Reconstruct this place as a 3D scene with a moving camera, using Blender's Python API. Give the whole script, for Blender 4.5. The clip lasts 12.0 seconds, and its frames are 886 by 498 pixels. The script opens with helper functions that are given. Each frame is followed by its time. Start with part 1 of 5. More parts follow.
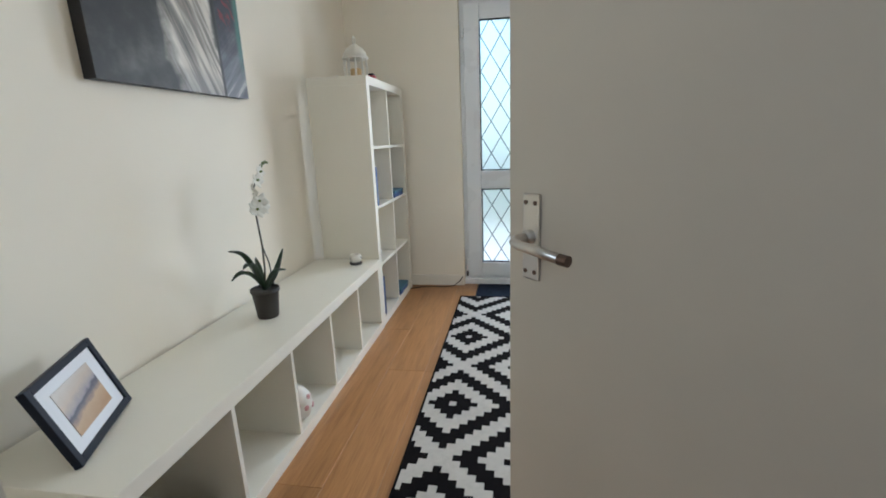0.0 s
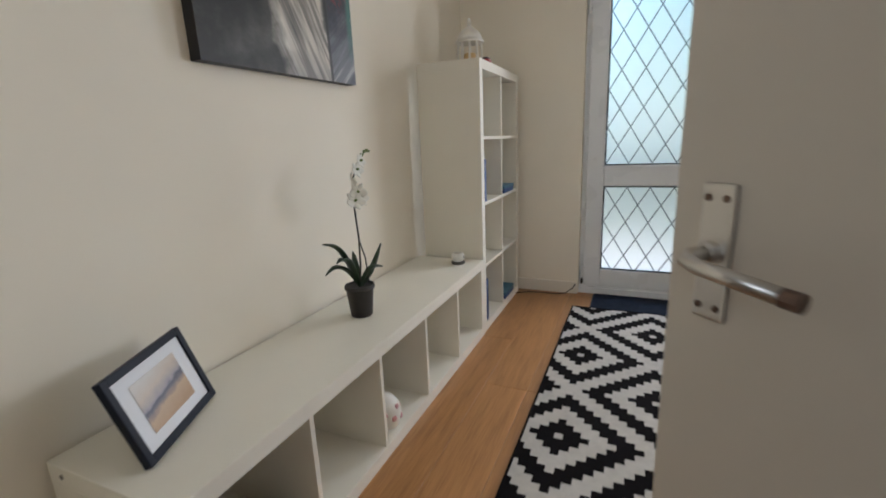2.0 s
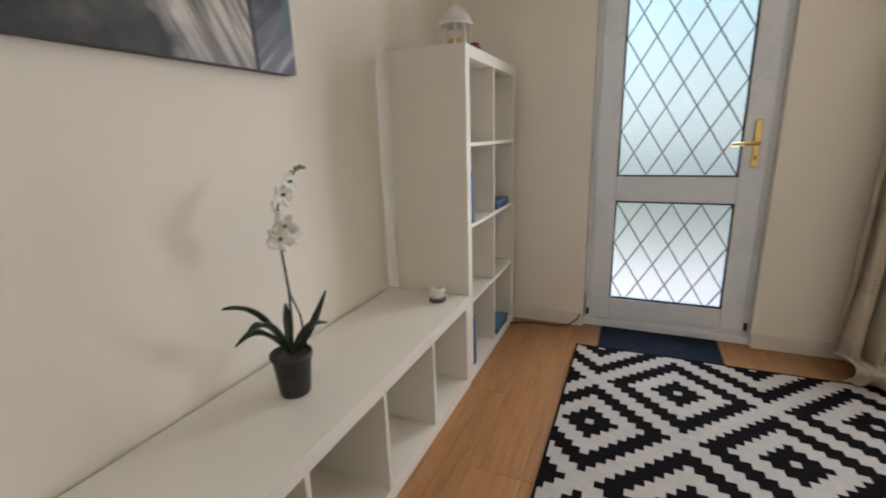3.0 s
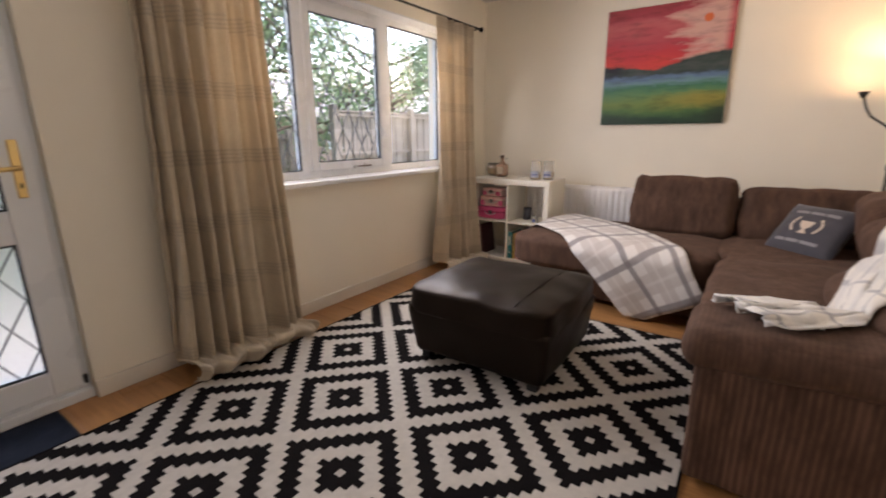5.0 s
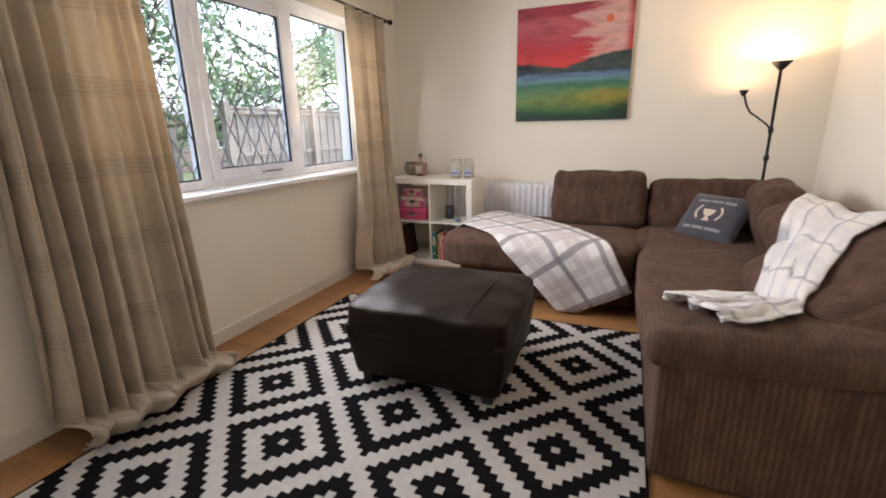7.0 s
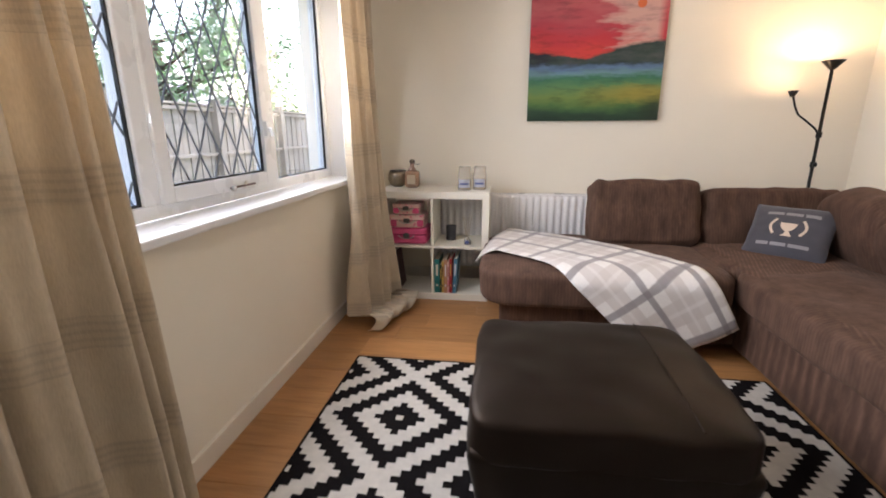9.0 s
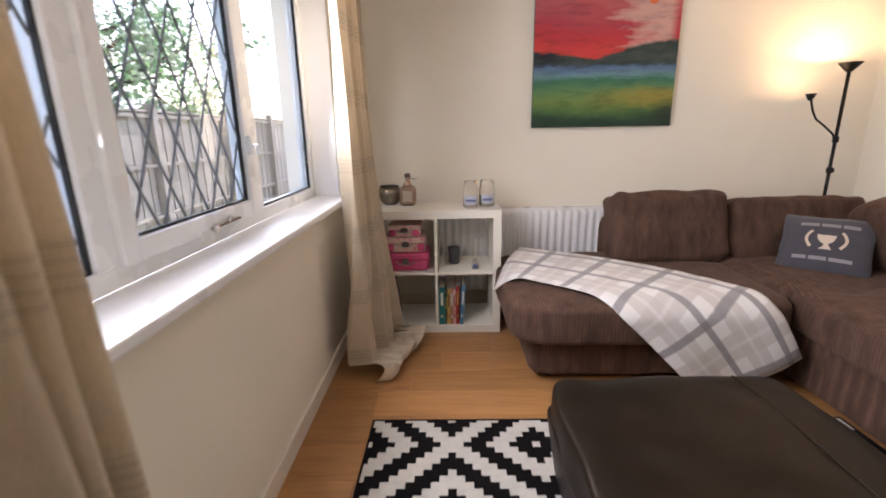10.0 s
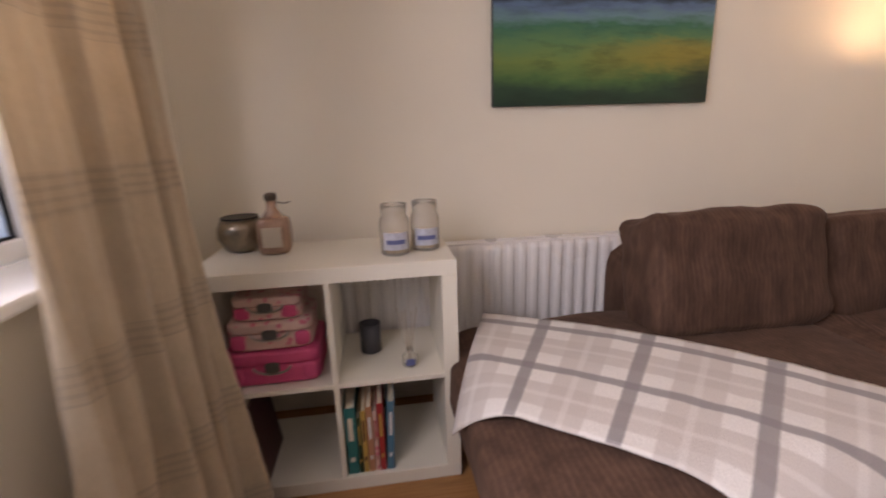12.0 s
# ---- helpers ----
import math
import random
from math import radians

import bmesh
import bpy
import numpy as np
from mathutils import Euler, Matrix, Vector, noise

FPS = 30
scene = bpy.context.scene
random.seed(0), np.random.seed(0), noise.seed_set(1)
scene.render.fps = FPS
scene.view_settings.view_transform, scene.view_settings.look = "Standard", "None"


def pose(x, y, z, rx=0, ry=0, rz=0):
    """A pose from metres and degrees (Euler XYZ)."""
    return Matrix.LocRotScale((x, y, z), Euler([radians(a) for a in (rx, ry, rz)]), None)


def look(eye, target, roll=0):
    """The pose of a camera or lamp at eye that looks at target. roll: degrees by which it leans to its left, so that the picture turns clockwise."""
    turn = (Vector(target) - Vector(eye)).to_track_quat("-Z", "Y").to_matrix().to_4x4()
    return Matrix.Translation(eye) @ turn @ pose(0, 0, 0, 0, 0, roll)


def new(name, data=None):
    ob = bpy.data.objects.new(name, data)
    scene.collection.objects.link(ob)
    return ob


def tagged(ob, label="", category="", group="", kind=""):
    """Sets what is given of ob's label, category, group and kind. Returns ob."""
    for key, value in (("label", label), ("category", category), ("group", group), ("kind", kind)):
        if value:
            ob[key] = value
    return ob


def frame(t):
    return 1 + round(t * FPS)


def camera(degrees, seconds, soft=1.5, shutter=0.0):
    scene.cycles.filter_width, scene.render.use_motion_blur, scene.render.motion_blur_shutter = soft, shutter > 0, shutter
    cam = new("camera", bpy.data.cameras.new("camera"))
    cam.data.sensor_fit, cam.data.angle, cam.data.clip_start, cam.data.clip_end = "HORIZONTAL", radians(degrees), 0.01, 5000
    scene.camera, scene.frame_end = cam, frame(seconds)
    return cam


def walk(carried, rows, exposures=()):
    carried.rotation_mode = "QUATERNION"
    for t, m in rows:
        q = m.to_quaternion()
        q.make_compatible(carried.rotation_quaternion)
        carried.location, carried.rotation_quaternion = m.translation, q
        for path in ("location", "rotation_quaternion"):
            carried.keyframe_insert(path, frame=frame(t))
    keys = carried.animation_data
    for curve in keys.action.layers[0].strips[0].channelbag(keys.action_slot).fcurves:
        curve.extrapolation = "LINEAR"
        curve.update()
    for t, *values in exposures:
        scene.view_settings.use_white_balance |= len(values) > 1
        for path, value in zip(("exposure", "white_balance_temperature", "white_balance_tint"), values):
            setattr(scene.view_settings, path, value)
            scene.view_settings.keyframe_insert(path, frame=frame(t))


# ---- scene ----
from mathutils.bvhtree import BVHTree

cam = camera(89.7, 12.0, 1.8, 0.4)
PATH = [
    (0, (0.064, -0.008, 1.13), (-0.265, 1.905, 0.65), -2.2),
    (0.5, (0.079, 0.047, 1.094), (-0.289, 1.953, 0.613), -2.0),
    (1, (0.087, 0.066, 1.079), (-0.439, 1.938, 0.608), -2.7),
    (1.5, (0.068, 0.076, 1.083), (-0.602, 1.903, 0.619), -2.9),
    (2, (0.007, 0.217, 1.089), (-0.781, 1.994, 0.617), -2.4),
    (2.5, (-0.086, 0.519, 1.136), (-0.935, 2.264, 0.654), -1.8),
    (2.7, (-0.095, 0.621, 1.13), (-0.958, 2.359, 0.643), -1.8),
    (4.3, (-0.156, 0.908, 1.184), (0.804, 2.583, 0.662), -0.8),
    (4.5, (-0.117, 0.963, 1.155), (1.114, 2.458, 0.654), -0.8),
    (5, (-0.079, 0.958, 1.172), (1.507, 2.069, 0.674), -0.4),
    (5.5, (-0.092, 0.95, 1.216), (1.622, 1.846, 0.709), -0.3),
    (6, (-0.1, 0.968, 1.217), (1.667, 1.757, 0.71), -0.6),
    (6.5, (-0.109, 1.023, 1.205), (1.673, 1.776, 0.699), -1.1),
    (7, (-0.005, 1.181, 1.203), (1.776, 1.924, 0.678), -1.2),
    (7.2, (0.071, 1.267, 1.243), (1.848, 2.007, 0.698), -1.4),
    (9, (0.562, 2.29, 1.173), (2.477, 2.558, 0.663), -0.3),
    (9.5, (0.767, 2.525, 1.188), (2.695, 2.688, 0.683), -1.1),
    (10, (0.954, 2.695, 1.225), (2.888, 2.73, 0.718), -1.0),
    (10.5, (1.239, 2.691, 1.212), (3.172, 2.66, 0.698), -1.4),
    (11, (1.595, 2.676, 1.217), (3.526, 2.622, 0.697), -1.6),
    (11.5, (1.97, 2.724, 1.21), (3.897, 2.639, 0.681), -1.7),
    (12, (2.263, 2.616, 1.148), (4.18, 2.342, 0.646), -1.8),
]
EXPOSURES = [(0, 3.74, 5550, 6), (0.8, 3.6, 5650, 6), (2.0, 3.35, 6000, 11), (2.7, 3.38, 6200, 14), (4.4, 3.25, 6250, 15), (5.0, 3.15, 6800, 22), (5.5, 3.45, 6900, 21), (7.2, 3.40, 6300, 18), (9.0, 3.42, 6400, 18), (10, 3.28, 6450, 21), (11, 3.02, 6400, 23), (11.5, 2.96, 6500, 24), (12, 2.88, 6900, 30)]
walk(cam, [(t, look(eye, target, roll)) for t, eye, target, roll in PATH], EXPOSURES)

# ---- world, sun, lamps ----
world = bpy.data.worlds.new("sky")
scene.world = world
world.use_nodes = True
sky = world.node_tree.nodes.new("ShaderNodeTexSky")
sky.sky_type, sky.sun_disc = "NISHITA", False
sky.sun_elevation, sky.sun_rotation = radians(55), radians(95)
sky.air_density, sky.dust_density = 1.2, 2.6
world.node_tree.links.new(sky.outputs[0], world.node_tree.nodes["Background"].inputs[0])
world.node_tree.nodes["Background"].inputs[1].default_value = 0.095


def lamp(name, kind, energy, colour, m):
    data = bpy.data.lights.new(name, kind)
    data.energy, data.color = energy, colour
    ob = new(name, data)
    ob.matrix_basis = m
    return data


SUN_WAY = Vector((math.sin(radians(95)) * math.cos(radians(55)), math.cos(radians(95)) * math.cos(radians(55)), math.sin(radians(55))))
lamp("sun", "SUN", 0.7, (1.0, 0.97, 0.93), look(SUN_WAY * 30, (0, 0, 0))).angle = radians(12)


def area(name, energy, colour, m, w, h):
    data = lamp(name, "AREA", energy, colour, m)
    data.shape, data.size, data.size_y, data.spread = "RECTANGLE", w, h, radians(150)


# the sky's light in the openings of the window and the garden door
area("window_sky_light", 5.6, (0.95, 0.98, 1.0), look((2.32, 3.365, 1.56), (2.2, 0.0, 0.8)), 2.2, 0.72)
area("garden_door_sky_light", 1.2, (0.97, 0.98, 1.0), look((0.08, 3.345, 1.15), (0.0, 0.0, 1.0)), 0.56, 1.6)
# added lamp for the hall's daylight; its source is unseen, no window there
area("hall_fill_light", 0.5, (0.90, 0.95, 1.0), look((0.0, -1.36, 1.5), (0.0, 1.0, 1.1)), 0.9, 1.2)
# the two bulbs of the standard lamp
lamp("bulb_light", "POINT", 0.85, (1.0, 0.66, 0.34), pose(3.85, 0.285, 1.572)).shadow_soft_size = 0.010
lamp("reading_bulb_light", "POINT", 0.8, (1.0, 0.66, 0.34), pose(3.862, 0.478, 1.402)).shadow_soft_size = 0.02

# ---- materials ----
def nodes_of(name):
    m = bpy.data.materials.new(name)
    m.use_nodes = True
    return m, m.node_tree, m.node_tree.nodes["Principled BSDF"]


def add(tree, kind, **inputs):
    n = tree.nodes.new(kind)
    for key, value in inputs.items():
        key = key.replace("_", " ")
        if hasattr(value, "node"):
            tree.links.new(value, n.inputs[key])
        else:
            n.inputs[key].default_value = value
    return n


def place_of(tree, space="Object", scale=(1, 1, 1)):
    if space == "World":
        out = add(tree, "ShaderNodeNewGeometry").outputs["Position"]
    else:
        out = add(tree, "ShaderNodeTexCoord").outputs[space]
    mp = add(tree, "ShaderNodeMapping", Vector=out)
    mp.inputs["Scale"].default_value = scale
    return mp.outputs[0]


def noisy(tree, vector, scale, detail=4.0, rough=0.55):
    return add(tree, "ShaderNodeTexNoise", Vector=vector, Scale=scale, Detail=detail, Roughness=rough).outputs["Fac"]


def math_of(tree, op, a, b=None, c=None):
    n = tree.nodes.new("ShaderNodeMath")
    n.operation = op
    for i, v in enumerate((a, b, c)):
        if v is None:
            continue
        if hasattr(v, "node"):
            tree.links.new(v, n.inputs[i])
        else:
            n.inputs[i].default_value = v
    return n.outputs[0]


def mixed(tree, fac, a, b, how="MIX"):
    n = tree.nodes.new("ShaderNodeMix")
    n.data_type, n.blend_type = "RGBA", how
    for i, v in ((0, fac), (6, a), (7, b)):
        if hasattr(v, "node"):
            tree.links.new(v, n.inputs[i])
        else:
            n.inputs[i].default_value = (*v, 1) if isinstance(v, tuple) and len(v) == 3 else v
    return n.outputs[2]


def ramp(tree, fac, stops, constant=False):
    n = add(tree, "ShaderNodeValToRGB", Fac=fac)
    r = n.color_ramp
    r.interpolation = "CONSTANT" if constant else "LINEAR"
    while len(r.elements) > 1:
        r.elements.remove(r.elements[-1])
    for i, (p, c) in enumerate(stops):
        e = r.elements[0] if i == 0 else r.elements.new(p)
        e.position, e.color = p, (*c, 1)
    return n.outputs[0]


def relief(tree, bsdf, height, strength=0.2, distance=0.002):
    n = add(tree, "ShaderNodeBump", Height=height, Strength=strength, Distance=distance)
    tree.links.new(n.outputs[0], bsdf.inputs["Normal"])


def plain(name, colour, rough=0.5, metal=0.0, vary=0.12, coarse=2.5, fine=90.0, bump=0.15, depth=0.001, space="Object", sheen=0.0, coat=0.0):
    """A surface with stains at a coarse scale and grain at a fine one."""
    m, t, b = nodes_of(name)
    v = place_of(t, space)
    big, small = noisy(t, v, coarse, 3), noisy(t, v, fine, 2)
    dark = tuple(c * (1 - vary) for c in colour)
    light = tuple(min(1, c * (1 + vary * 0.6)) for c in colour)
    base = ramp(t, big, [(0.3, dark), (0.7, light)])
    base = mixed(t, 0.25 * vary * 4, base, ramp(t, small, [(0.3, dark), (0.7, light)]))
    t.links.new(base, b.inputs["Base Color"])
    r = math_of(t, "MULTIPLY_ADD", big, 0.16, rough - 0.08)
    t.links.new(r, b.inputs["Roughness"])
    b.inputs["Metallic"].default_value = metal
    b.inputs["Sheen Weight"].default_value = sheen
    b.inputs["Coat Weight"].default_value = coat
    if bump:
        relief(t, b, small, bump, depth)
    return m


def cloth(name, colour, rib, across, sheen=0.12, vary=0.32, ridge=0.30, stray=0.03, highlight=0.10):
    """Corduroy: ribs that follow one another along the given way."""
    m, t, b = nodes_of(name)
    v = place_of(t, "World")
    way = add(t, "ShaderNodeVectorMath", Vector=v)
    way.operation = "DOT_PRODUCT"
    way.inputs[1].default_value = across
    warp = noisy(t, v, 5, 2)
    phase = math_of(t, "MULTIPLY_ADD", warp, stray, way.outputs["Value"])
    ribs = math_of(t, "SINE", math_of(t, "MULTIPLY", phase, 2 * math.pi / rib))
    ribs = math_of(t, "MULTIPLY_ADD", ribs, 0.5, 0.5)
    crush = noisy(t, place_of(t, "World", (2.6, 2.6, 0.7)), 7, 5, 0.7)
    fine = noisy(t, v, 260, 2)
    dark, light = tuple(c * (1 - vary) for c in colour), tuple(c * (1 + 1.3 * vary) for c in colour)
    base = ramp(t, crush, [(0.3, dark), (0.5, colour), (0.72, light)])
    # the grooves' shade is put into the colour
    base = mixed(t, math_of(t, "MULTIPLY", ribs, ridge), base, mixed(t, 1.0, base, (0.68, 0.66, 0.64), "MULTIPLY"))
    # rib crests lightened in the colour, as a painted highlight
    crest_light = math_of(t, "MULTIPLY", math_of(t, "POWER", math_of(t, "SUBTRACT", 1.0, ribs), 3.0), ramp(t, crush, [(0.38, (0, 0, 0)), (0.62, (1, 1, 1))]))
    base = mixed(t, math_of(t, "MULTIPLY", crest_light, highlight), base, tuple(min(1.0, c * 2.3) for c in colour))
    t.links.new(base, b.inputs["Base Color"])
    b.inputs["Roughness"].default_value = 0.9
    b.inputs["Specular IOR Level"].default_value = 0.15
    b.inputs["Sheen Weight"].default_value = sheen
    b.inputs["Sheen Roughness"].default_value = 0.45
    b.inputs["Sheen Tint"].default_value = (0.75, 0.55, 0.45, 1)
    h = math_of(t, "ADD", math_of(t, "MULTIPLY", ribs, -1.0), math_of(t, "MULTIPLY_ADD", crush, 3.0, math_of(t, "MULTIPLY", fine, 0.3)))
    relief(t, b, h, 0.20, 0.003)
    return m


def glassy(name, rough=0.0, tint=(1, 1, 1), bump=0.0):
    m, t, b = nodes_of(name)
    b.inputs["Base Color"].default_value = (*tint, 1)
    b.inputs["Transmission Weight"].default_value = 1.0
    b.inputs["Roughness"].default_value = rough
    b.inputs["IOR"].default_value = 1.45
    if bump:
        v = place_of(t, "Object")
        relief(t, b, noisy(t, v, 55, 3), bump, 0.004)
    return m


def glow(name, colour, strength):
    m, t, b = nodes_of(name)
    b.inputs["Base Color"].default_value = (*colour, 1)
    b.inputs["Emission Color"].default_value = (*colour, 1)
    b.inputs["Emission Strength"].default_value = strength
    return m


WALL = plain("wall_paint", (0.88, 0.815, 0.69), 0.75, vary=0.035, coarse=1.3, fine=140, bump=0.12, depth=0.0006, space="World")
CEIL = plain("ceiling_paint", (0.88, 0.86, 0.82), 0.85, vary=0.03, coarse=1.1, fine=60, bump=0.2, space="World")
GLOSS = plain("gloss_paint", (0.80, 0.75, 0.66), 0.35, vary=0.05, coarse=4, fine=60, bump=0.05)
DOORPAINT = plain("door_paint", (0.66, 0.60, 0.51), 0.5, vary=0.05, coarse=2, fine=50, bump=0.05)
UPVC = plain("white_upvc", (0.80, 0.82, 0.84), 0.28, vary=0.03, coarse=3, fine=40, bump=0.02)
SHELF = plain("white_laminate", (0.83, 0.79, 0.685), 0.42, vary=0.035, coarse=2, fine=80, bump=0.03)
SILL = plain("sill_paint", (0.86, 0.86, 0.86), 0.3, vary=0.03, coarse=3, fine=50, bump=0.03)
LEATHER = plain("dark_leather", (0.0085, 0.0058, 0.0044), 0.42, vary=0.35, coarse=6, fine=220, bump=0.35, depth=0.0012)
BLACK = plain("black_metal", (0.012, 0.011, 0.010), 0.4, 0.6, vary=0.2)
RUBBER = plain("black_plastic", (0.014, 0.014, 0.016), 0.5, vary=0.2)
CHROME = plain("satin_metal", (0.62, 0.60, 0.57), 0.3, 1.0, vary=0.08, fine=300, bump=0.05)
DARKEND = plain("worn_metal", (0.16, 0.11, 0.09), 0.4, 0.8, vary=0.3)
BRASS = plain("brass", (0.72, 0.52, 0.22), 0.28, 1.0, vary=0.1)
LEAD = plain("lead_strip", (0.17, 0.18, 0.19), 0.75, 0.0, vary=0.2)
GLASS = glassy("clear_glass")
FROST = glassy("obscured_glass", 0.5, (0.92, 0.95, 0.92), 1.0)
MATCLOTH = plain("mat_pile", (0.020, 0.026, 0.042), 0.95, vary=0.4, coarse=14, fine=300, bump=0.6, depth=0.003)
CORD_X = cloth("corduroy_front", (0.090, 0.051, 0.036), 0.017, (1, 0, 0))
CORD_SIDE = cloth("corduroy_panel", (0.090, 0.051, 0.036), 0.021, (0.35, 1, 0), ridge=0.58, stray=0.008, highlight=0.42)
CORD_Y = cloth("corduroy_side", (0.090, 0.051, 0.036), 0.017, (0, 1, 0))
TERRA = plain("pot_plastic", (0.035, 0.032, 0.030), 0.55, vary=0.2)
LEAF = plain("orchid_leaf", (0.018, 0.042, 0.016), 0.35, vary=0.3, coarse=12)
STEM = plain("orchid_stem", (0.028, 0.030, 0.014), 0.5, vary=0.3)
BUD = plain("orchid_bud", (0.16, 0.22, 0.05), 0.5, vary=0.2)
PETAL = plain("orchid_petal", (0.82, 0.80, 0.72), 0.6, vary=0.08, coarse=20)
FRAMEWOOD = plain("navy_frame", (0.010, 0.013, 0.024), 0.4, vary=0.2)
CARD = plain("white_card", (0.80, 0.80, 0.82), 0.7, vary=0.03)
PORCELAIN = plain("white_porcelain", (0.78, 0.75, 0.68), 0.3, vary=0.05)
GREYBASE = plain("grey_base", (0.10, 0.095, 0.085), 0.6, vary=0.2)
RADPAINT = plain("radiator_enamel", (0.82, 0.80, 0.79), 0.3, vary=0.03)
GOLDPRINT = plain("gold_print", (0.62, 0.50, 0.40), 0.6, vary=0.1)
GREYPRINT = plain("grey_print", (0.27, 0.255, 0.265), 0.7, vary=0.1)
GREYCLOTH = plain("grey_cushion_cloth", (0.065, 0.062, 0.075), 0.9, vary=0.2, coarse=9, fine=400, bump=0.4, sheen=0.3)
MUG = plain("charcoal_glaze", (0.05, 0.05, 0.058), 0.5, vary=0.2)
REED = plain("reed", (0.55, 0.48, 0.38), 0.7, vary=0.1)
PINK = plain("pink_card", (0.66, 0.09, 0.22), 0.5, vary=0.15, coarse=15)
PALEPINK = plain("pale_pink_card", (0.72, 0.50, 0.46), 0.55, vary=0.15, coarse=25)
PALEPINK_TREE = PALEPINK.node_tree
spots = add(PALEPINK_TREE, "ShaderNodeTexVoronoi", Vector=place_of(PALEPINK_TREE), Scale=38.0)
spot_tone = ramp(PALEPINK_TREE, spots.outputs["Distance"], [(0.0, (0.62, 0.10, 0.20)), (0.26, (0.70, 0.25, 0.30)), (0.36, (0.74, 0.52, 0.46)), (1.0, (0.74, 0.54, 0.47))])
PALEPINK_TREE.links.new(spot_tone, PALEPINK_TREE.nodes["Principled BSDF"].inputs["Base Color"])
MAROON = plain("dark_maroon_card", (0.07, 0.018, 0.022), 0.5, vary=0.3)
WAX = plain("candle_wax", (0.72, 0.50, 0.24), 0.5, vary=0.1)
JARGLASS = glassy("jar_glass", 0.03, (0.92, 0.89, 0.83))
JARGLASS.node_tree.nodes["Principled BSDF"].inputs["IOR"].default_value = 1.2
JARGLASS.node_tree.nodes["Principled BSDF"].inputs["Transmission Weight"].default_value = 0.78
LABEL = plain("jar_label", (0.50, 0.52, 0.60), 0.6, vary=0.3, coarse=60)
BLUEBAR = plain("label_blue", (0.10, 0.12, 0.28), 0.6, vary=0.1)
HAMMERED = plain("hammered_bronze", (0.28, 0.23, 0.17), 0.32, 0.9, vary=0.3, coarse=30, fine=70, bump=0.8, depth=0.003)
COPPERGLASS = plain("copper_bottle", (0.42, 0.275, 0.20), 0.22, 0.45, vary=0.25, coarse=18)
BLUEBOOK = plain("blue_cover", (0.03, 0.08, 0.24), 0.45, vary=0.15)
TEALBOOK = plain("teal_cover", (0.015, 0.17, 0.17), 0.45, vary=0.15)
YELLOWBOOK = plain("mustard_cover", (0.55, 0.36, 0.09), 0.5, vary=0.15)
ORANGEBOOK = plain("orange_cover", (0.50, 0.24, 0.13), 0.5, vary=0.15)
REDBOOK = plain("red_cover", (0.35, 0.03, 0.035), 0.5, vary=0.15)
SKYBOOK = plain("light_blue_cover", (0.07, 0.19, 0.28), 0.5, vary=0.15)
PAPER = plain("page_edges", (0.72, 0.66, 0.54), 0.8, vary=0.1, fine=300)
WHITEBOOK = plain("white_cover", (0.70, 0.70, 0.70), 0.5, vary=0.1)
for dull, level in ((LEATHER, 0.19), (MATCLOTH, 0.1), (FRAMEWOOD, 0.15)):
    dull.node_tree.nodes["Principled BSDF"].inputs["Specular IOR Level"].default_value = level
LEATHER.node_tree.nodes["Principled BSDF"].inputs["Specular Tint"].default_value = (1.0, 0.72, 0.52, 1)
RUGWHITE = plain("rug_cream", (0.52, 0.485, 0.435), 0.97, vary=0.12, coarse=30, fine=420, bump=0.7, depth=0.004, sheen=0.1)
RUGBLACK = plain("rug_black", (0.008, 0.0065, 0.007), 0.97, vary=0.4, coarse=30, fine=420, bump=0.7, depth=0.004)
RUGBLACK.node_tree.nodes["Principled BSDF"].inputs["Specular IOR Level"].default_value = 0.08
SHOE = plain("dark_suede", (0.02, 0.018, 0.022), 0.8, vary=0.3)
CASTPINK = plain("pink_spots", (0.65, 0.33, 0.33), 0.5, vary=0.3, coarse=40)
FENCEWOOD = plain("weathered_fence", (0.29, 0.25, 0.205), 0.85, vary=0.35, coarse=5, fine=45, bump=0.4, space="World")
ROOFTILE = plain("grey_roof_tile", (0.42, 0.41, 0.41), 0.85, vary=0.25, coarse=3, fine=20, bump=0.4, space="World")
PAVING = plain("pale_concrete", (0.27, 0.26, 0.25), 0.85, vary=0.15, coarse=3, fine=40, space="World")
RENDERWALL = plain("far_brick_wall", (0.33, 0.24, 0.19), 0.85, vary=0.2, coarse=3, fine=12, space="World")
GRASS = plain("lawn", (0.06, 0.09, 0.03), 0.95, vary=0.4, coarse=2, fine=30, bump=0.6, depth=0.02, space="World")
BARK = plain("bark", (0.10, 0.075, 0.055), 0.9, vary=0.4, coarse=8, fine=40, bump=0.8, depth=0.01)
FOLIAGE = plain("foliage", (0.10, 0.17, 0.085), 0.5, vary=0.45, coarse=3, fine=9, bump=0, space="World")
LEAFTREE = FOLIAGE.node_tree
thin = add(LEAFTREE, "ShaderNodeBsdfTranslucent", Color=(0.24, 0.42, 0.18, 1))
both = add(LEAFTREE, "ShaderNodeMixShader", Fac=0.5)
LEAFTREE.links.new(LEAFTREE.nodes["Principled BSDF"].outputs[0], both.inputs[1])
LEAFTREE.links.new(thin.outputs[0], both.inputs[2])
LEAFTREE.links.new(both.outputs[0], LEAFTREE.nodes["Material Output"].inputs[0])


